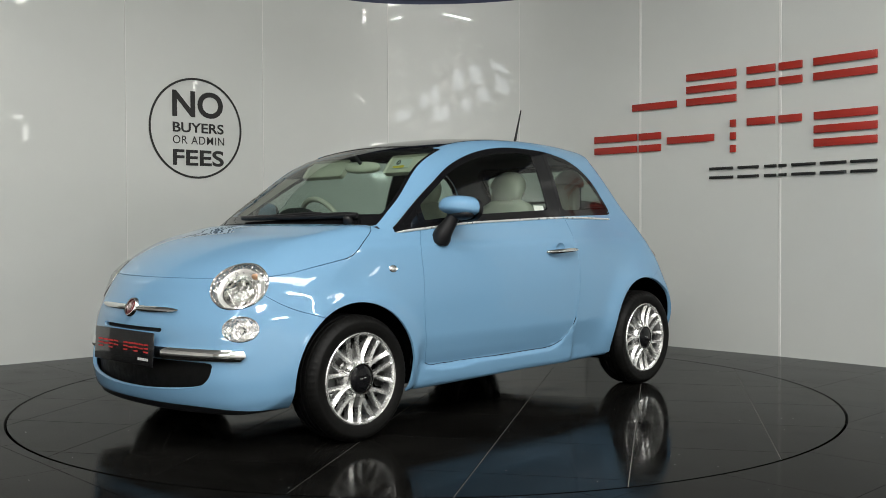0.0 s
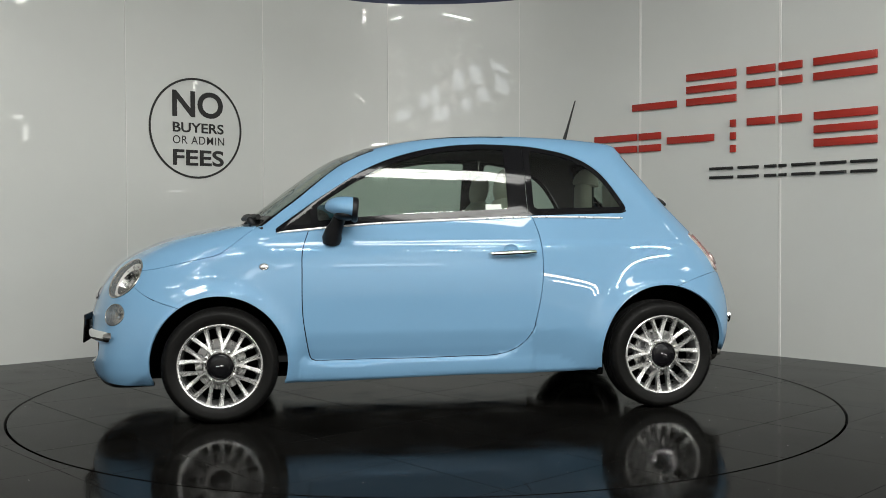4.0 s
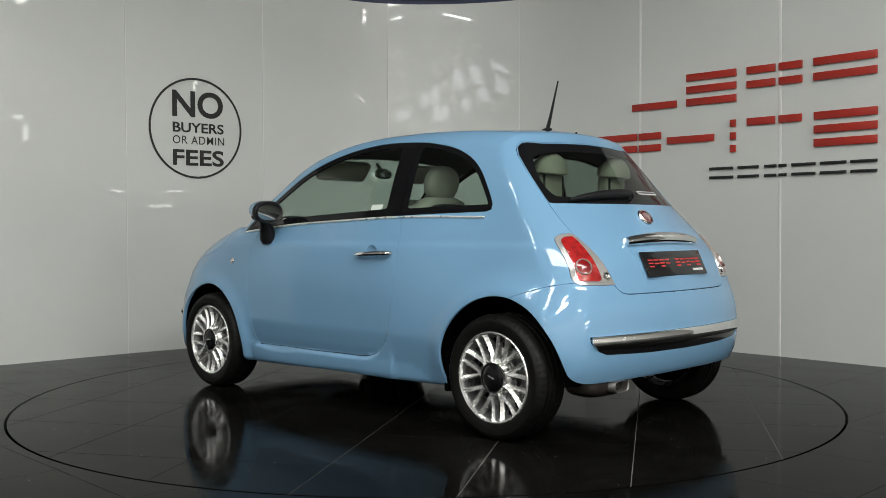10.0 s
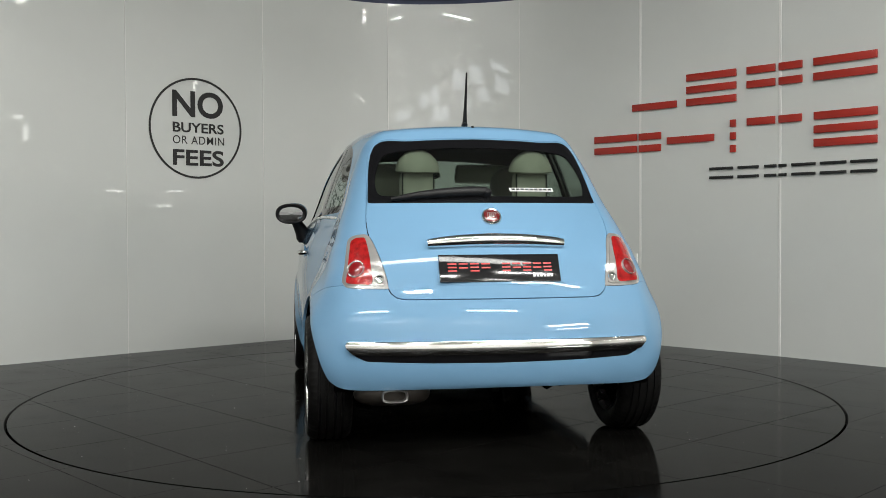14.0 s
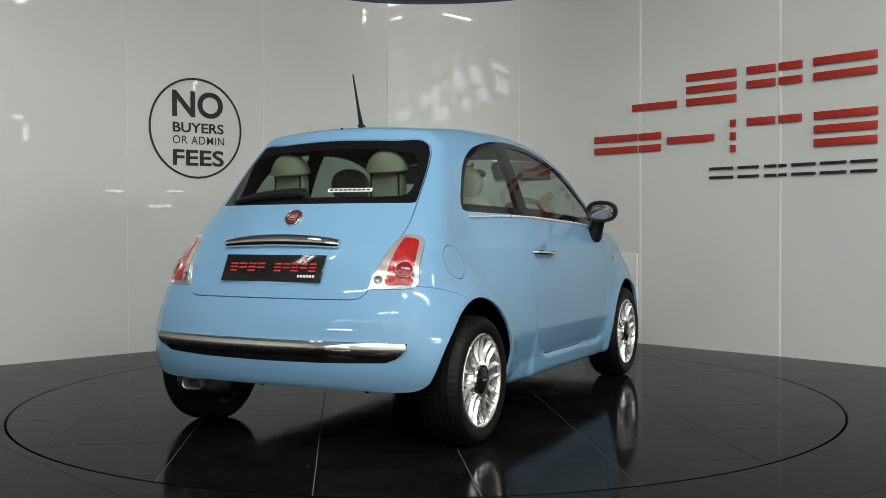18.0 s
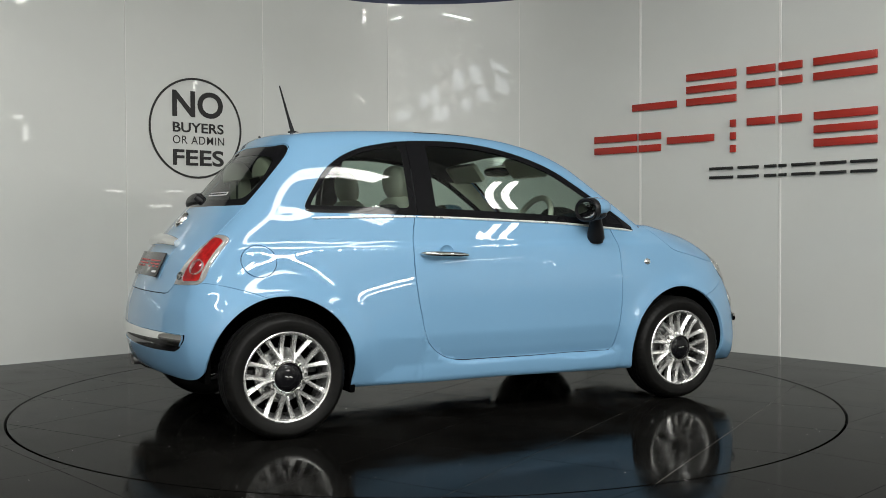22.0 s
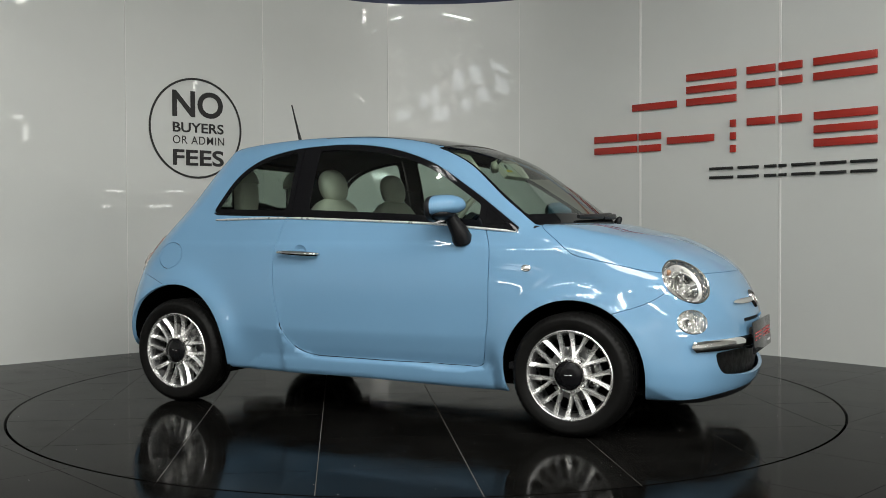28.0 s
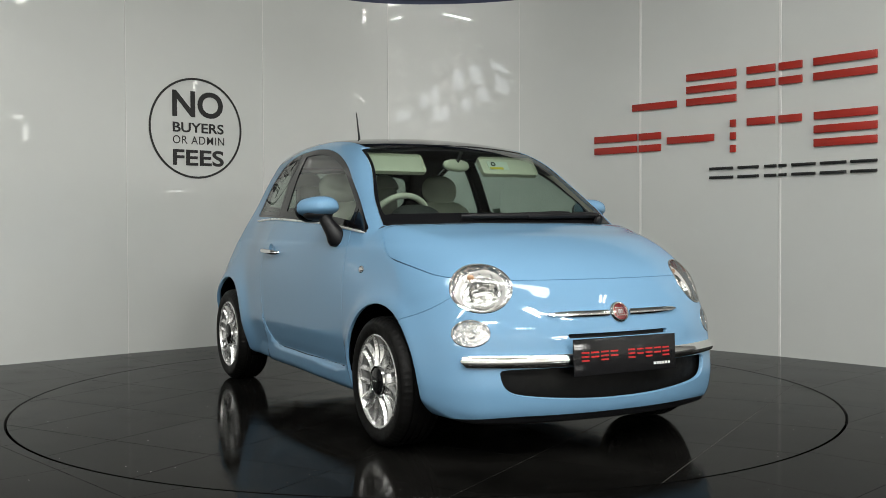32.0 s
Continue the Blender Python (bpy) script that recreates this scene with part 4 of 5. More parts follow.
# ---- wheels ----
def make_wheel():
    w = new("wheel")
    w.parent = car
    tyre = [(0.200, -0.085), (0.212, -0.092), (0.240, -0.098), (0.262, -0.096), (0.276, -0.084), (0.284, -0.070)]
    for g0 in (-0.050, -0.018, 0.018, 0.050):
        tyre += [(0.2865, g0 - 0.0055), (0.280, g0 - 0.004), (0.280, g0 + 0.004), (0.2865, g0 + 0.0055)]
    tyre += [(0.284, 0.070), (0.276, 0.084), (0.262, 0.096), (0.256, 0.0985), (0.250, 0.0978), (0.240, 0.098), (0.212, 0.092), (0.202, 0.085)]
    bm = lathe_bm(tyre, 180, "y")
    bm.verts.ensure_lookup_table()
    for k, (r, along) in enumerate(tyre):
        for i in range(180):
            v = bm.verts[k * 180 + i]
            if r > 0.274 and 0.060 < abs(along) < 0.09 and i % 3 == 0:
                v.co.x, v.co.z = v.co.x * (1 - 0.004 / r), v.co.z * (1 - 0.004 / r)
    part("tyre", bm, RUBBER, w, "black rubber tyre")
    part("rim_barrel", lathe_bm([(0.204, 0.090), (0.208, 0.086), (0.205, 0.080), (0.194, 0.074), (0.184, 0.040), (0.180, -0.07), (0.200, -0.09)], 72, "y"), BARREL, w)
    lipb = lathe_bm([(0.209, 0.078), (0.209, 0.090), (0.204, 0.094), (0.198, 0.092), (0.194, 0.078)], 72, "y")
    part("rim_lip", lipb, ALLOY, w, "silver rim edge")
    part("brake_disc", lathe_bm([(0.03, 0.012), (0.062, 0.012), (0.064, -0.006), (0.128, -0.006), (0.128, -0.026), (0.03, -0.026)], 48, "y"), BARREL, w)
    # black disc added behind the spokes to stand for the shade in their gaps
    part("spoke_gap_shade", lathe_bm([(0.001, -0.04), (0.178, -0.04), (0.179, -0.02)], 40, "y"), DARK_LINER, w)
    part("hub", lathe_bm([(0.0, 0.086), (0.060, 0.086), (0.070, 0.080), (0.084, 0.068), (0.090, 0.050), (0.088, 0.02)], 40, "y"), ALLOY, w)
    part("centre_cap", lathe_bm([(0.0, 0.101), (0.035, 0.100), (0.057, 0.094), (0.064, 0.086), (0.064, 0.07)], 40, "y"), BLACK_GLOSS, w, "black centre cap")
    part("cap_ring", lathe_bm([(0.064, 0.084), (0.066, 0.092), (0.070, 0.092), (0.073, 0.084)], 40, "y"), CHROME, w)
    for x, z, turn, long in ((-0.010, 0.002, -12, 0.016), (0.010, 0.003, -12, 0.016)):
        part("cap_emblem", box_bm(long, 0.003, 0.005, 0.001, pose(x, 0.1005, z, 0, turn, 0)), ALLOY, w)
    for k in range(9):
        a0 = math.tau * k / 9 + math.pi / 2
        bm = bmesh.new()
        for s in (-1, 1):
            rows = []
            for i in range(9):
                u = i / 8
                r = 0.070 + u * 0.130
                a = a0 + s * min(0.0285 / r, 0.345)
                wide = 0.0092 + 0.0016 * u + 0.004 * u ** 5
                top = 0.0870 - 0.010 * math.sin(math.pi * u) + 0.003 * u
                deep = 0.045
                er, et = Vector((math.cos(a), 0, math.sin(a))), Vector((-math.sin(a), 0, math.cos(a)))
                c = er * r
                rows.append([bm.verts.new(c + et * x + Vector((0, y, 0))) for x, y in ((-wide * 0.7, top - deep), (-wide, top - 0.014), (-wide * 0.35 * s, top), (wide, top - 0.014), (wide * 0.7, top - deep))])
            for p, q in zip(rows, rows[1:]):
                for i in range(5):
                    bm.faces.new((p[i], p[(i + 1) % 5], q[(i + 1) % 5], q[i]))
            bm.faces.new(rows[0]), bm.faces.new(rows[-1][::-1])
        bmesh.ops.recalc_face_normals(bm, faces=bm.faces)
        part("spoke", bm, ALLOY, w, "silver forked spoke" if k == 0 else "", flat=True)
    for k in range(4):
        a = math.tau * (k + 0.5) / 4
        part("wheel_bolt", lathe_bm([(0.0, 0.088), (0.008, 0.086), (0.010, 0.07)], 10, "y", ), CHROME, w, m=pose(0.078 * math.cos(a), -0.006, 0.078 * math.sin(a)))
    return w


wheel = make_wheel()
wheel.matrix_local = pose(1.15, 0.708, 0.2865, 0, 12, 0)
copy_thing(wheel, pose(-1.15, 0.708, 0.2865, 0, -15, 0))
copy_thing(wheel, pose(1.15, -0.708, 0.2865, 0, 0, 180) @ pose(0, 0, 0, 0, 7, 0))
copy_thing(wheel, pose(-1.15, -0.708, 0.2865, 0, 0, 180) @ pose(0, 0, 0, 0, -3, 0))
for side in (1, -1):
    for ax, az, ar in ARCHES:
        tub = lathe_bm([(ar + 0.012, 0.79), (ar + 0.013, 0.68), (ar + 0.014, 0.56), (ar + 0.014, 0.45), (0.05, 0.45)], 48, "y")
        for v in tub.verts:
            v.co.z = max(v.co.z, -0.07 if ax > 0 else (-0.045 if v.co.x < -0.15 else -0.09))
            v.co.x = max(min(v.co.x, 1.62 - ax), -1.50 - ax)
            while v.co.y > 0.30 and body_field(np.array([(v.co.x + ax, v.co.y, v.co.z + az)]))[0] > -0.02:
                v.co.y -= 0.01
            v.co.y *= side
        part("arch_liner", tub, DARK_LINER, car, "dark wheel arch liner", m=pose(ax, 0, az))
for side in (1, -1):
    part("arch_flap", box_bm(0.03, 0.20, 0.27, 0.008, pose(-0.818, 0.655 * side, 0.318)), DARK_LINER, car, "black plastic flap ahead of the rear wheel")
    part("arch_flap", box_bm(0.03, 0.16, 0.14, 0.008, pose(-1.492, 0.62 * side, 0.335)), DARK_LINER, car)
part("underbody", box_bm(2.5, 1.16, 0.07, 0.03, pose(0.13, 0, 0.245)), DARK_LINER, car, "dark underbody")
part("cabin_floor", box_bm(2.3, 1.36, 0.03, 0.0, pose(-0.25, 0, 0.30)), DARK_TRIM, car)
for x, z in ((-1.28, 0.60), (1.04, 0.62)):
    part("bulkhead", box_bm(0.02, 0.86, 0.50, 0.0, pose(x, 0, z)), DARK_TRIM, car)

# ---- lamps of the car ----
REFLECTOR = mat("lamp_reflector", (0.95, 0.95, 0.94, 1), 0.07, 0.85, rough_vary=0.05, vary_scale=30, bump=1.0, bump_scale=46)
AMBER = mat("amber_lamp_plastic", (0.56, 0.33, 0.20, 1), 0.2, vary=0.1)
RED_LENS = mat("red_lamp_lens", (0.32, 0.009, 0.009, 1), 0.12, coat=1.0, coat_rough=0.02, vary=0.5, vary_scale=34, bump=0.35, bump_scale=30, spec=0.4)
RED_DEEP = mat("deep_red_lamp_lens", (0.20, 0.006, 0.008, 1), 0.08, coat=1.0, vary=0.1)
LAMP_GREY = mat("pale_lamp_surround", (0.56, 0.54, 0.52, 1), 0.14, 0.60, coat=1.0, vary=0.06, vary_scale=20)
BADGE_RED = mat("dark_red_badge_enamel", (0.13, 0.012, 0.014, 1), 0.2, coat=1.0, vary=0.05)
RUSTY = mat("browned_silencer_steel", (0.030, 0.025, 0.021, 1), 0.5, 0.5, vary=0.3, vary_scale=14, rough_vary=0.12)
PLATE_BLACK = mat("glossy_black_plate", (0.010, 0.010, 0.011, 1), 0.10, rough_vary=0.05, vary_scale=12)
BAR_RED = mat("red_plate_print", (0.50, 0.02, 0.02, 1), 0.3)
BAR_WHITE = mat("white_print", (0.70, 0.70, 0.70, 1), 0.4)
STICKER = mat("pale_sticker_paper", (0.62, 0.68, 0.62, 1), 0.5)


def edge_loop(mesh):
    """The longest open edge of a cut piece, as points with normals."""
    V, N, F = mesh
    seen = {(i, j) for f in F for i, j in zip(f, f[1:] + f[:1])}
    nxt = {i: j for i, j in seen if (j, i) not in seen}
    best = []
    while nxt:
        i0 = next(iter(nxt))
        loop, i = [], i0
        while i in nxt:
            loop.append(i)
            i = nxt.pop(i)
        best = max(best, loop, key=len)
    return V[best], N[best]


def ring_on(mesh, radius, out=0.0, thin=2):
    P, N = edge_loop(mesh)
    P = (P + N * out)
    for _ in range(2):
        P = (np.roll(P, 1, 0) + P * 2 + np.roll(P, -1, 0)) / 4
    return tube_bm([tuple(p) for p in P[::thin]], radius, 8, True)


def bowl(mesh, depth, fn, scale):
    """Presses a cut piece into a dish."""
    V, N, F = mesh
    d = np.clip(-fn(V) / scale, 0, 1)
    k = 1 - (1 - d) ** 2
    axis = N.mean(0) / np.linalg.norm(N.mean(0))
    return V - axis * (depth * k)[:, None] - axis * 0.004, N, F


TAIL = finer(clip(SHELL, np.maximum(SHELL[0][:, 0] + 1.05, np.maximum(0.42 - np.abs(SHELL[0][:, 1]), np.abs(SHELL[0][:, 2] - 0.82) - 0.14))), 1)
lamp_fine, _ = cut(TAIL, tail_fn, 0.001)
head_fine, _ = cut(finer(clip(SHELL, np.maximum(1.35 - SHELL[0][:, 0], np.abs(SHELL[0][:, 2] - 0.66) - 0.24))), head_fn, 0.0015)
fog_fine, _ = cut(finer(clip(SHELL, np.maximum(1.45 - SHELL[0][:, 0], np.abs(SHELL[0][:, 2] - 0.53) - 0.10))), fog_fn, 0.0015)
for side, pick in ((1, left), (-1, right)):
    h = pick(head_fine)
    bw = bowl(h, 0.075, head_fn, 0.10)
    me = link_mesh("headlight", bw, REFLECTOR, car, 0.0, "round headlight with a chrome reflector and clear lens")
    me.data.normals_split_custom_set([(0, 0, 0)] * len(me.data.loops))
    c = Vector((1.622, 0.546 * side, 0.714))
    nrm = Vector(h[1].mean(0)).normalized()
    turn = nrm.to_track_quat("Y", "Z").to_matrix().to_4x4()
    base = Matrix.Translation(c - nrm * 0.055) @ turn
    part("projector_ring", lathe_bm([(0.050, 0.0), (0.064, 0.022), (0.068, 0.030), (0.062, 0.032), (0.052, 0.016), (0.044, 0.004)], 32, "y"), CHROME, me, m=base @ pose(0.012 * side, 0.006, -0.018))
    part("projector_lens", lathe_bm([(0.0, 0.034), (0.024, 0.030), (0.044, 0.018), (0.052, 0.004)], 24, "y"), LENS, me, m=base @ pose(0.012 * side, 0.004, -0.018))
    part("bulb", blob_bm(0.022, 0.03, 0.022, 2.0, 8), BAR_WHITE, me, m=base @ pose(0.012 * side, 0.008, -0.018))
    part("indicator_bulb", blob_bm(0.034, 0.03, 0.022, 2.2, 10), AMBER, me, "amber indicator bulb", m=base @ pose(-0.046 * side, 0.022, 0.068))
    part("reflector_rib", lathe_bm([(0.080, 0.010), (0.084, 0.028), (0.088, 0.030), (0.086, 0.010)], 36, "y"), REFLECTOR, me, m=base @ pose(0.012 * side, -0.004, -0.018))
    part("reflector_fin", box_bm(0.15, 0.02, 0.004, 0.001), CHROME, me, m=base @ pose(-0.005 * side, 0.018, 0.040, 0, 8 * side, 0))
    part("headlight_bezel", lathe_bm([(0.076, -0.012), (0.084, 0.020), (0.090, 0.030), (0.104, 0.036), (0.110, 0.030)], 48, "y"), SATIN_CHROME, me, "satin silver inner bezel", m=base @ pose(0, 0, -0.004))
    part("headlight_ring", ring_on(h, 0.0048, -0.001), CHROME, me, "chrome headlight ring")
    dome = (h[0] + h[1] * (0.003 + 0.012 * np.clip(-head_fn(h[0]) / 0.1, 0, 1))[:, None], h[1], h[2])
    link_mesh("headlight_lens", dome, LENS, me, 0.0, "clear lens")
    g = pick(fog_fine)
    fg = link_mesh("daytime_lamp", bowl(g, 0.040, fog_fn, 0.045), REFLECTOR, car, 0.0, "oval lower lamp with a chrome reflector")
    c = Vector((1.672, 0.621 * side, 0.535))
    nrm = Vector(g[1].mean(0)).normalized()
    base = Matrix.Translation(c - nrm * 0.034) @ nrm.to_track_quat("Y", "Z").to_matrix().to_4x4()
    part("bulb_cap", lathe_bm([(0.0, 0.022), (0.012, 0.020), (0.017, 0.010), (0.018, 0.0)], 20, "y"), CHROME, fg, m=base)
    part("lamp_ring", ring_on(g, 0.0032, -0.001), CHROME, fg)
    link_mesh("lamp_lens", (g[0] + g[1] * (0.002 + 0.006 * np.clip(-fog_fn(g[0]) / 0.05, 0, 1))[:, None], g[1], g[2]), LENS, fg, 0.0, "clear lens")
    # tail lamp: pale surround, clear lens, red window, round deep red light
    t = pick(lamp_fine)
    tl = link_mesh("tail_lamp", shifted(t, 0.001), LAMP_GREY, car, 0.012, "red and clear tail lamp in a pale surround")
    inset = grown(tail_fn, -0.013)
    core = clip(t, inset(t[0]))

    def red_fn(V):
        """The red window: a leaning panel with round corners, clear of the outer edge and the top."""
        a = np.maximum(grown(tail_fn, -0.016)(V), np.abs(V[:, 1]) - 0.648 + 0.17 * (V[:, 2] - 0.72))
        b = 0.536 + 0.07 * (V[:, 2] - 0.72) - np.abs(V[:, 1])
        return np.where((a > -0.02) & (b > -0.02), np.hypot(np.maximum(a + 0.02, 0), np.maximum(b + 0.02, 0)) - 0.02, np.maximum(a, b))
    red, clear = cut(core, red_fn, 0.0008)
    link_mesh("red_lens", shifted(red, 0.006), RED_LENS, tl, 0.006, "red lens")
    link_mesh("clear_lens", shifted(clear, 0.0055), LAMP_GREY, tl, 0.004, "clear outer lens")
    P = to_surface(np.array([(-1.50, 0.598 * side, 0.780)]), steps=6)[0]
    n = field_gradient(P[None])[0]
    n /= np.linalg.norm(n)
    base = Matrix.Translation(Vector(P) + Vector(n) * 0.005) @ Vector(n).to_track_quat("Y", "Z").to_matrix().to_4x4()
    part("round_light", lathe_bm([(0.0, 0.010), (0.020, 0.008), (0.032, 0.003), (0.034, -0.006)], 28, "y"), RED_DEEP, tl, m=base)
    part("round_light_ring", lathe_bm([(0.034, -0.004), (0.0355, 0.006), (0.038, 0.006), (0.0395, -0.004)], 28, "y"), LAMP_GREY, tl, "thin pale ring", m=base)
    P = to_surface(np.array([(-1.57, 0.512 * side, 0.748)]), steps=6)[0]
    n = field_gradient(P[None])[0]
    n /= np.linalg.norm(n)
    base = Matrix.Translation(Vector(P) + Vector(n) * 0.005) @ Vector(n).to_track_quat("Y", "Z").to_matrix().to_4x4()
    part("reversing_light", lathe_bm([(0.0, 0.004), (0.010, 0.003), (0.014, 0.0065), (0.019, 0.0065), (0.021, -0.003)], 24, "y"), CHROME, tl, "small round clear reversing light", m=base)


def badge(parent, x, z):
    m = on_body(x, 0, z, 0.002)
    b = part("badge", lathe_bm([(0.0, 0.010), (0.030, 0.009), (0.035, 0.006)], 32, "y"), BADGE_RED, parent, "round dark red badge in a chrome ring", m=m)
    part("badge_ring", lathe_bm([(0.034, 0.0), (0.036, 0.011), (0.041, 0.012), (0.046, 0.006), (0.047, -0.004)], 32, "y"), CHROME, parent, m=m)
    part("badge_emblem", box_bm(0.040, 0.003, 0.036, 0.001, pose(0, 0.0095, 0)), LAMP_GREY, parent, m=m)
    part("emblem_field", box_bm(0.034, 0.003, 0.030, 0.001, pose(0, 0.0105, 0)), BADGE_RED, parent, m=m)
    for k in (-1, 0, 1):
        part("emblem_bar", box_bm(0.006, 0.002, 0.020, 0.0005, pose(0.009 * k, 0.0122, 0)), LAMP_GREY, parent, m=m)


badge(fb, 1.83, 0.606)
badge(tg, -1.45, 1.018)
# chrome whiskers either side of the front badge
for s in (1, -1):
    top = np.linspace(0.052, 0.335, 14)
    thick = 0.0125 * np.sqrt(np.clip(1 - ((top - 0.13) / 0.21) ** 2, 0.03, 1))
    outline = np.concatenate([np.stack([top * s, 0.606 + thick], 1), np.stack([top[::-1] * s, 0.606 - thick[::-1]], 1)])
    piece, _ = cut(NOSE, end_shape(outline, 1.3), 0.0)
    link_mesh("chrome_whisker", rounded(piece, 0.606, 0.0135, 0.011), CHROME, fb, 0.006, "chrome whisker beside the badge", own_normals=False)


def plate(parent, x, z, wide, high, lean, turn):
    """A show plate: black, with bars for its print."""
    m = pose(x, 0, z, 0, 0, turn) @ pose(0, 0, 0, lean, 0, 0)
    p = part("show_plate", box_bm(wide, 0.008, high, 0.003), PLATE_BLACK, parent, "black show plate with red and white print", m=m)
    for u0, u1 in ((-0.43, -0.06), (0.02, 0.45)):
        n = 4 if u0 < 0 else 5
        for k in range(n):
            a = wide * (u0 + (u1 - u0) * k / n)
            b = a + wide * (u1 - u0) / n * 0.78
            for dz in (0.016, 0.0, -0.016) if k % 2 == 0 else (0.016, -0.002):
                part("print_bar", box_bm(b - a, 0.002, 0.0065, 0, pose((a + b) / 2, -0.0052, high * 0.02 + dz)), BAR_RED, parent, flat=True, m=m)
    for k in range(6):
        part("print_bar", box_bm(wide * 0.020, 0.002, 0.011, 0, pose(wide * (0.28 + 0.029 * k), -0.0052, -high * 0.30)), BAR_WHITE, parent, flat=True, m=m)
    return p


plate(fb, 1.881, 0.436, 0.53, 0.150, -3, 90)
part("plate_bracket", box_bm(0.04, 0.40, 0.10, 0.01, pose(1.848, 0, 0.430)), BLACK_PLASTIC, fb)
plate(tg, -1.602, 0.791, 0.525, 0.126, -25, -90)
# recess round the rear plate, and the chrome grip over it
rec = np.array([(-0.29, 0.885), (0.29, 0.885), (0.277, 0.722), (-0.277, 0.722)])
piece, _ = cut(SHELL, end_shape(rec, -1.3, True), 0.0)
link_mesh("plate_recess", shifted(piece, 0.0015), PAINT, tg, 0.004)
ys = np.linspace(-0.295, 0.295, 19)
grip = [tuple(on_body(-1.5, y, 0.874 - 0.07 * y * y, 0.014).translation) for y in ys]
part("tailgate_grip", tube_bm(grip, [0.016 + 0.013 * math.sqrt(max(0, 1 - (y / 0.30) ** 2)) for y in ys], 14, flat=1.0), CHROME, tg, "chrome tailgate grip")
# rear wiper, aerial, roof washer, exhaust
hub = on_body(-1.36, 0.0, 1.122, 0.0)
part("wiper_hub", lathe_bm([(0.0, 0.030), (0.014, 0.028), (0.020, 0.018), (0.022, -0.01)], 20, "y"), BLACK_PLASTIC, tg, "black rear wiper hub", m=hub)
arm = [tuple(on_body(-1.34, y, 1.118, 0.009).translation) for y in np.linspace(0.0, 0.44, 8)]
part("rear_wiper", tube_bm(arm, [0.022, 0.025, 0.024, 0.023, 0.021, 0.018, 0.014, 0.008], 10), BLACK_PLASTIC, tg, "black rear wiper")
part("aerial_base", blob_bm(0.070, 0.030, 0.026, 2.0, 12), BLACK_PLASTIC, car, "black aerial foot", m=pose(-0.838, 0.002, 1.477, 0, 6, 0))
part("aerial", tube_bm([(-0.845, 0.002, 1.484), (-0.868, 0.003, 1.560), (-0.895, 0.004, 1.655), (-0.916, 0.005, 1.728)], [0.012, 0.0075, 0.0055, 0.004], 8), BLACK_PLASTIC, car, "black roof aerial")
part("washer_jet", blob_bm(0.016, 0.016, 0.012, 2, 8), BLACK_PLASTIC, car, m=on_body(-1.03, 0.0, 1.45, 0.001))
ex = [(0.036 * math.copysign(abs(math.cos(a)) ** 0.6, math.cos(a)) * 1.15, 0.021 * math.copysign(abs(math.sin(a)) ** 0.6, math.sin(a))) for a in np.linspace(0, math.tau, 28, False)]
bm = bmesh.new()
rings = [[bm.verts.new((x, 0.452 + u * k * 1.3, 0.256 + v * k * 1.2)) for u, v in ex] for x, k in ((-1.36, 1.0), (-1.606, 1.05), (-1.612, 1.0), (-1.608, 0.88), (-1.44, 0.86))]
for p, q in zip(rings, rings[1:]):
    for i in range(len(p)):
        bm.faces.new((p[i], p[(i + 1) % len(p)], q[(i + 1) % len(q)], q[i]))
bmesh.ops.recalc_face_normals(bm, faces=bm.faces)
part("exhaust_tip", bm, STEEL, car, "chrome oval exhaust tip")
part("exhaust_shield", blob_bm(0.20, 0.33, 0.115, 3, 14), RUSTY, car, "dull steel silencer", m=pose(-1.475, 0.452, 0.260))
part("rear_axle", tube_bm([(-1.15, -0.6, 0.27), (-1.15, 0.6, 0.27)], 0.035, 10), DARK_LINER, car)
part("brake_light_strip", box_bm(0.20, 0.004, 0.012, 0.002), RED_DEEP, tg, "dark red high brake light", m=on_body(-1.10, 0.0, 1.355, -0.008))
# windscreen wipers
for y0, y1, z1 in ((-0.30, 0.34, 0.024), (0.06, 0.56, 0.018)):
    pts = [tuple(to_surface(np.array([(1.05 - 0.27 * y * y, y, 1.012 + z1 * (y - y0) * 2)]), steps=6)[0] + np.array((0.010, 0, 0.012))) for y in np.linspace(y0, y1, 9)]
    part("front_wiper", tube_bm(pts, [0.010, 0.013, 0.014, 0.0145, 0.015, 0.016, 0.017, 0.018, 0.014], 8), BLACK_PLASTIC, car, "black windscreen wiper")
part("wiper_pivot", blob_bm(0.05, 0.07, 0.04, 2.2, 10), BLACK_PLASTIC, car, m=on_body(1.0, 0.53, 1.0, 0.006))

# ---- the cabin ----
def front_seat(y):
    s = part("seat", blob_bm(0.50, 0.50, 0.20, 3.2, 14, pose(0.0, 0, 0, 0, -6, 0)), IVORY, car, "ivory leather front seat", m=pose(-0.08, y, 0.50))
    part("seat_back", blob_bm(0.17, 0.49, 0.62, 3.0, 16), IVORY, s, m=pose(-0.25, 0, 0.33, 0, -14, 0))
    part("seat_back_panel", blob_bm(0.12, 0.45, 0.56, 3.4, 14), CLOTH, s, "dark seat back", m=pose(-0.295, 0, 0.32, 0, -14, 0))
    part("headrest", blob_bm(0.11, 0.235, 0.19, 2.3, 16), IVORY, s, "round ivory headrest", m=pose(-0.315, 0, 0.70, 0, -12, 0))
    for k in (-1, 1):
        part("headrest_post", tube_bm([(-0.30, 0.05 * k, 0.56), (-0.31, 0.05 * k, 0.65)], 0.007, 8), CHROME, s)
    return s


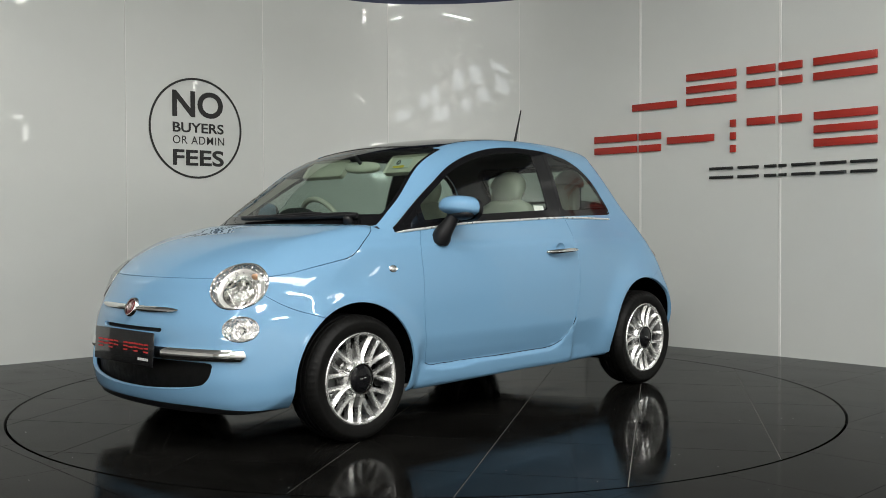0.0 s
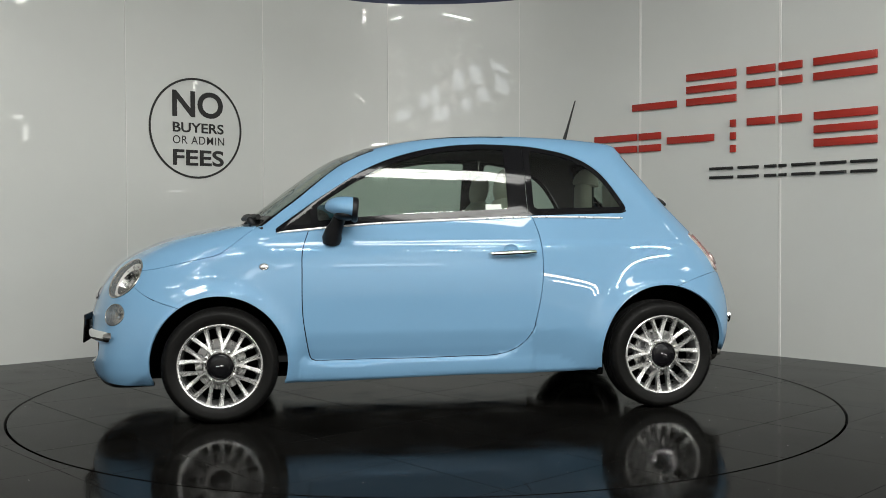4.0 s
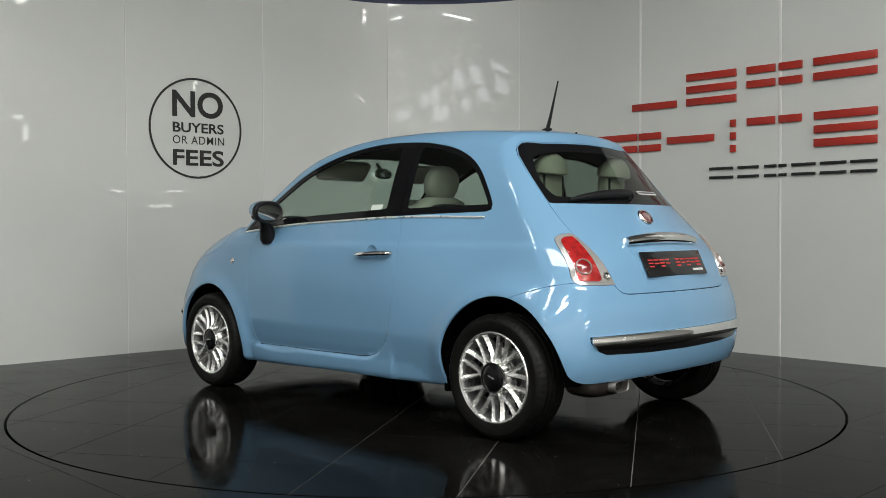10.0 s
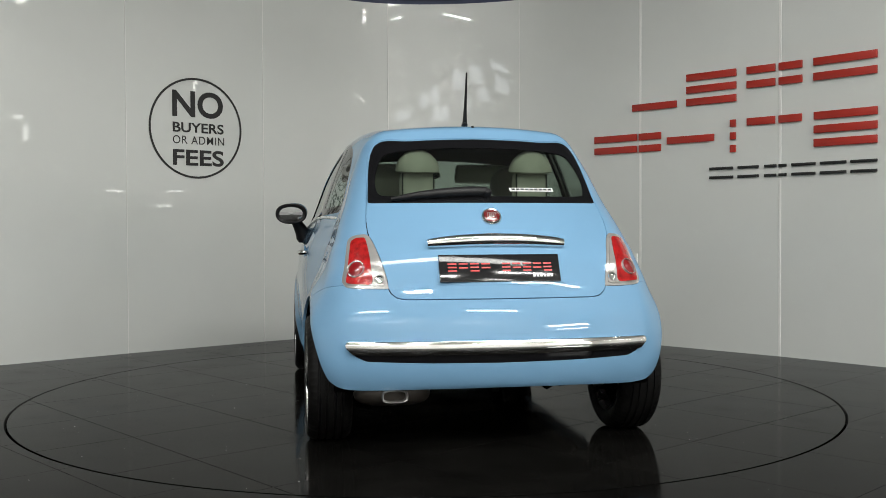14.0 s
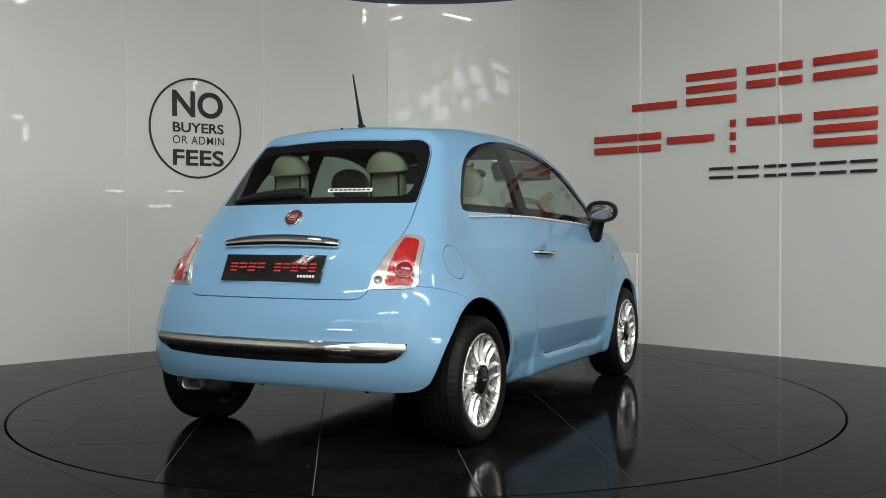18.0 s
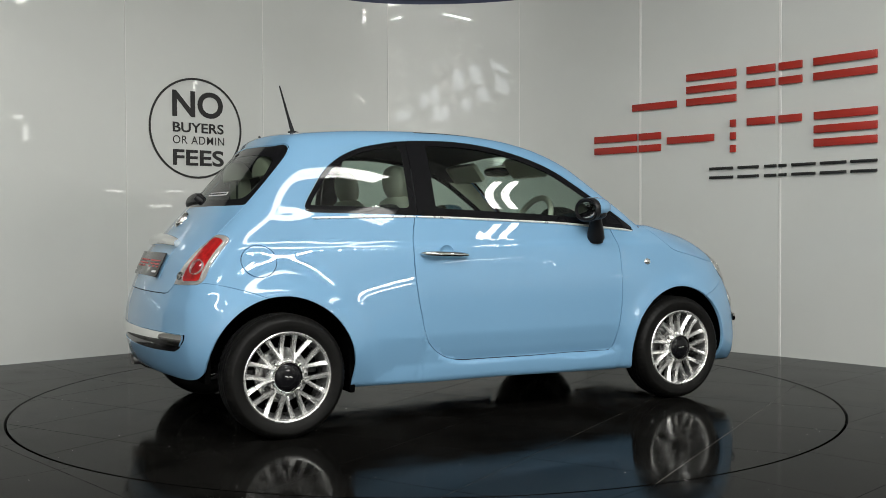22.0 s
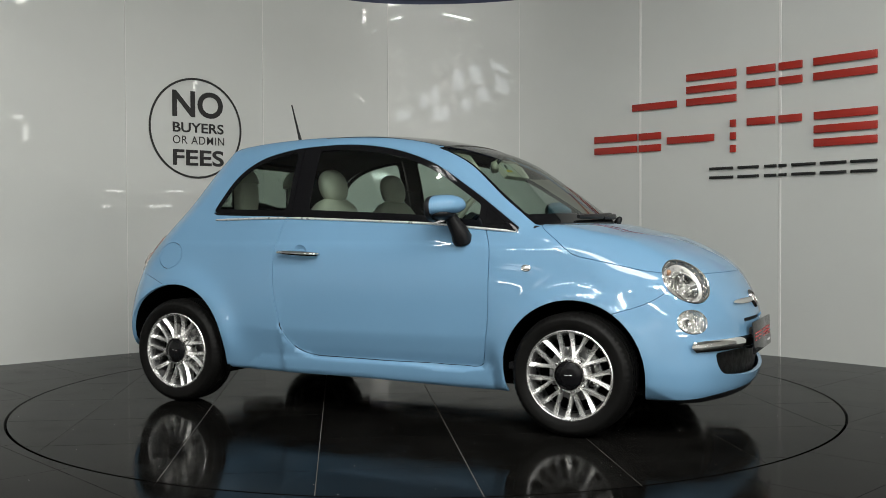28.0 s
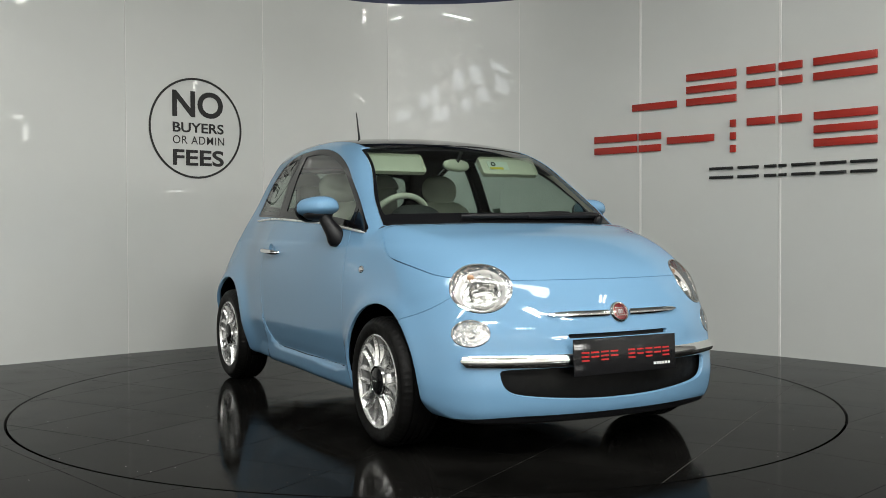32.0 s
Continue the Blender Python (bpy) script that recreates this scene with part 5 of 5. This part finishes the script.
front_seat(0.345)
front_seat(-0.345)
bench = part("rear_bench", blob_bm(0.46, 0.86, 0.20, 3.4, 14), IVORY, car, "ivory leather rear bench", m=pose(-0.74, 0, 0.52))
part("bench_back", blob_bm(0.15, 1.04, 0.38, 3.4, 14), IVORY, bench, m=pose(-0.28, 0, 0.35, 0, -16, 0))
for s in (1, -1):
    dome = lathe_bm([(0.001, 0.098), (0.030, 0.094), (0.058, 0.080), (0.082, 0.055), (0.096, 0.024), (0.100, 0.0), (0.094, -0.006), (0.070, -0.004), (0.001, 0.0)], 32, "z")
    bmesh.ops.scale(dome, vec=(0.8, 1.06, 1.0), verts=dome.verts)
    part("rear_headrest", dome, IVORY, bench, "domed ivory rear headrest", m=pose(-0.330, 0.275 * s, 0.715, 0, -8, 0))
    part("headrest_stem", blob_bm(0.085, 0.165, 0.19, 5.0, 12), IVORY, bench, m=pose(-0.315, 0.275 * s, 0.632))
    part("stem_slot", box_bm(0.012, 0.006, 0.12, 0.002), DARK_TRIM, bench, m=pose(-0.355, 0.275 * s + 0.074, 0.640))
    part("stem_slot", box_bm(0.012, 0.006, 0.12, 0.002), DARK_TRIM, bench, m=pose(-0.355, 0.275 * s - 0.074, 0.640))
part("parcel_shelf", box_bm(0.30, 1.00, 0.03, 0.01, pose(-1.19, 0, 0.985)), DARK_TRIM, car, "dark parcel shelf")
dash = part("dashboard", blob_bm(0.46, 1.30, 0.20, 4.0, 18), DARK_TRIM, car, "dark dashboard", m=pose(0.80, 0, 0.885, 0, 6, 0))
part("dash_fascia", blob_bm(0.10, 1.24, 0.16, 4.0, 14), IVORY_HARD, dash, m=pose(-0.19, 0, -0.03))
part("instrument_hood", blob_bm(0.20, 0.27, 0.15, 2.2, 14), DARK_TRIM, dash, "dark instrument hood", m=pose(-0.17, -0.345, 0.105))
wheel_m = pose(0.45, -0.345, 0.975, 0, 24, 0)
ring = part("steering_wheel", lathe_bm([(0.172 + 0.016 * math.cos(a), 0.016 * math.sin(a)) for a in np.linspace(0, math.tau, 11)], 48, "x"), IVORY, car, "ivory leather steering wheel", m=wheel_m)
part("steering_hub", lathe_bm([(0.0, -0.035), (0.05, -0.032), (0.072, -0.015), (0.075, 0.02)], 28, "x"), DARK_TRIM, ring)
for a in (0, 180, 270):
    part("steering_spoke", tube_bm([(0, 0.05 * math.cos(radians(a)), 0.05 * math.sin(radians(a))), (0, 0.168 * math.cos(radians(a)), 0.168 * math.sin(radians(a)))], 0.014, 8), DARK_TRIM, ring)
for y in (0.35, -0.36):
    part("sun_visor", box_bm(0.014, 0.36, 0.125, 0.02, seg=3), IVORY_HARD, car, "ivory sun visor", m=pose(0.405, y, 1.302, 0, -38, 0))
part("mirror_mount", tube_bm([(0.50, 0.0, 1.365), (0.46, 0.0, 1.320)], 0.010, 8), DARK_TRIM, car)
cm = part("cabin_mirror", blob_bm(0.045, 0.215, 0.065, 2.6, 12), IVORY_HARD, car, "ivory rear-view mirror", m=pose(0.445, 0.0, 1.300, 0, -10, 24))
part("mirror_face", blob_bm(0.012, 0.195, 0.052, 2.8, 10), MIRROR_GLASS, cm, "silver mirror face", m=pose(-0.020, 0, 0))
vs = part("visor_sticker", box_bm(0.003, 0.13, 0.060, 0.0), STICKER, car, "white warning sticker on the visor", m=pose(0.412, 0.285, 1.308, 0, -38, 0))
part("warning_bar", box_bm(0.002, 0.085, 0.015, 0.0), WARN_YELLOW, vs, "yellow band", m=pose(0.002, -0.015, -0.020))
part("warning_ring", lathe_bm([(0.008, 0.0), (0.008, 0.002), (0.015, 0.002), (0.015, 0.0)], 20, "x"), BLACK_PLASTIC, vs, "black round mark", m=pose(0.002, -0.03, 0.010))
for s in (1, -1):
    part("door_trim", box_bm(1.05, 0.03, 0.50, 0.012, pose(0.12, 0.695 * s, 0.68)), DARK_TRIM, car, "dark inner door trim")
    part("door_trim_top", box_bm(1.10, 0.05, 0.05, 0.015, pose(0.12, 0.675 * s, 0.935)), IVORY_HARD, car)
# stickers on the glass
m = on_body(-0.255, 0.70, 1.074, -0.004)
part("window_sticker", box_bm(0.085, 0.001, 0.038, 0), STICKER, car, "small pale window sticker", m=m)
m = on_body(-1.30, -0.215, 1.128, -0.002)
part("rear_sticker", box_bm(0.215, 0.001, 0.022, 0), BAR_WHITE, tg, "white strip sticker in the rear window", m=m)
for k in range(9):
    part("sticker_bar", box_bm(0.016, 0.001, 0.010, 0, pose(-0.09 + 0.0225 * k, 0.002, 0)), DARK_TRIM, tg, flat=True, m=m)

# ---- signs on the wall ----
def wall_pose(i, u, z, out):
    """A pose on the curved face of panel i: x along it, z up, y away from the room."""
    pts = CURVE[i * 12:i * 12 + 13]
    L = np.concatenate([[0], np.cumsum(np.linalg.norm(np.diff(pts, axis=0), axis=1))])
    u = u * L[-1] / panel_width(i)
    if u < 0 or u > L[-1]:
        k = 0 if u < 0 else len(pts) - 2
    else:
        k = min(int(np.searchsorted(L, u, "right")) - 1, len(pts) - 2)
    e = (pts[k + 1] - pts[k]) / np.linalg.norm(pts[k + 1] - pts[k])
    p = pts[k] + e * (u - L[k])
    m = Matrix.Identity(4)
    m.col[0][:3], m.col[1][:3] = (*e, 0), (-e[1], e[0], 0)
    m.translation = Vector((p[0] + e[1] * out, p[1] - e[0] * out, z))
    return m


def text_part(words, wide, high, parent, m):
    """Flat letters scaled to a given width and height, their lower left corner at the pose."""
    cu = bpy.data.curves.new("letters", "FONT")
    cu.body, cu.offset, cu.resolution_u = words, {"NO": 0.026, "FEES": 0.024, "BUYERS": 0.022}.get(words, 0.004), 6
    cu.space_character = 1.0 if words in ("NO", "FEES", "BUYERS") else 1.10
    tmp = new("letters", cu)
    me = bpy.data.meshes.new_from_object(tmp.evaluated_get(bpy.context.evaluated_depsgraph_get()))
    bpy.data.objects.remove(tmp)
    n = len(me.vertices)
    co = np.zeros(n * 3)
    me.vertices.foreach_get("co", co)
    co = co.reshape(-1, 3)
    lo, hi = co.min(0), co.max(0)
    out = np.stack([(co[:, 0] - lo[0]) / (hi[0] - lo[0]) * wide, 0 * co[:, 0], (co[:, 1] - lo[1]) / (hi[1] - lo[1]) * high], 1)
    me.vertices.foreach_set("co", out.reshape(-1))
    me.materials.clear()
    me.materials.append(SIGN_BLACK)
    ob = new("letters", me)
    ob.parent = parent
    ob.matrix_local = m
    tagged(ob, "black letters reading " + words.lower())


notice = empty("wall_notice", "round black outlined notice printed on the white wall panel", "sign")
notice.matrix_world = wall_pose(2, 0.590, 1.782, 0.004)
part("notice_ring", lathe_bm([(0.390, 0.0), (0.390, -0.002), (0.407, -0.002), (0.407, 0.0)], 96, "y"), SIGN_BLACK, notice, "thin black ring")
for words, x0, x1, z0, z1 in (("NO", 0.381, 0.828, 1.868, 2.083), ("BUYERS", 0.384, 0.832, 1.745, 1.826), ("OR ADMIN", 0.384, 0.836, 1.652, 1.718), ("FEES", 0.384, 0.832, 1.478, 1.608)):
    text_part(words, x1 - x0, z1 - z0, notice, pose(x0 - 0.590, -0.001, z0 - 1.782))

sign = empty("wall_sign", "raised red and black bars fixed to the white wall panels", "sign")


def sign_bars(i, u0, u1, z0, z1, thick, rows, material, deep):
    """One letter's room in the sign, filled by plain level bars."""
    for k in rows:
        z = z1 - thick / 2 - (z1 - z0 - thick) * k
        part("sign_bar", box_bm(u1 - u0, deep, thick, 0.003), material, sign, "satin red raised bar" if material is SIGN_RED else "black raised bar", m=wall_pose(i, (u0 + u1) / 2, z, 0.006 + deep / 2))


for i, u0, u1, rows in ((6, -0.065, 0.355, (1,)), (6, 0.445, 0.875, (0, 0.5, 1)), (6, 0.962, 1.19, (0, 0.55)), (7, 0.0, 0.185, (0, 0.55)), (7, 0.272, 0.735, (0, 0.55))):
    sign_bars(i, u0, u1, 1.922, 2.172, 0.056, rows, SIGN_RED, 0.016)
for i, u0, u1, rows in ((5, 0.775, 1.20, (0.25, 0.75)), (6, 0.0, 0.21, (0.25, 0.75)), (6, 0.267, 0.688, (0.5,)), (6, 0.824, 0.872, (0, 0.5, 1)), (6, 0.964, 1.19, (0,)), (7, 0.0, 0.182, (0,)), (7, 0.276, 0.738, (0, 0.5, 1))):
    sign_bars(i, u0, u1, 1.535, 1.785, 0.056, rows, SIGN_RED, 0.016)
for i, u0, u1 in ((6, 0.648, 0.85), (6, 0.888, 1.06), (6, 1.105, 1.20), (7, 0.0, 0.062), (7, 0.102, 0.288), (7, 0.322, 0.518), (7, 0.547, 0.737)):
    sign_bars(i, u0, u1, 1.337, 1.427, 0.021, (0, 1), SIGN_BLACK, 0.014)

hatch = empty("wall_hatch", "small white access hatch low in the wall", "hatch", kind="structure")
part("hatch_door", box_bm(0.50, 0.012, 0.59, 0.003), PANEL, hatch, m=wall_pose(5, 0.940, 0.45, 0.006))
part("hatch_edge", box_bm(0.016, 0.020, 0.59, 0.003), TRIM_WHITE, hatch, m=wall_pose(5, 1.192, 0.45, 0.008))

# ---- dust and grit on the tiles ----
DUST = mat("pale_grit", (0.62, 0.62, 0.60, 1), 0.7, vary=0.3, vary_scale=90)


def grit(count, keep, seed):
    """Tiny flat flakes strewn over the floor."""
    rnd, bm = random.Random(seed), bmesh.new()
    while count:
        x, y = rnd.uniform(-4.4, 4.4), rnd.uniform(-3.6, 2.6)
        if not keep(math.hypot(x, y)):
            continue
        count -= 1
        r, a0, h = rnd.uniform(0.0012, 0.0034) * (1.6 if rnd.random() < 0.08 else 1), rnd.uniform(0, 6), 0.0012
        ring = [bm.verts.new((x + r * rnd.uniform(0.6, 1.2) * math.cos(a0 + k * 1.2566), y + r * rnd.uniform(0.6, 1.2) * math.sin(a0 + k * 1.2566), 0.0004)) for k in range(5)]
        top = bm.verts.new((x, y, h))
        for k in range(5):
            bm.faces.new((ring[k], ring[(k + 1) % 5], top))
    return bm


tagged(part("dust", grit(200, lambda r: r < 2.24, 3), DUST, table, flat=True), "scattered pale specks of dust", kind="stuff")
tagged(part("floor_grit", grit(260, lambda r: r > 2.30, 5), DUST, None, flat=True), "pale specks of dust scattered on the black floor", "dust", kind="stuff")


def motions():
    rows = [(t, pose(0, 0, 0, 0, 0, heading(t))) for t in range(0, 33)]
    walk(table, rows)
    walk(car, [(t, m @ pose(0.004, -0.059, 0)) for t, m in rows])


motions()
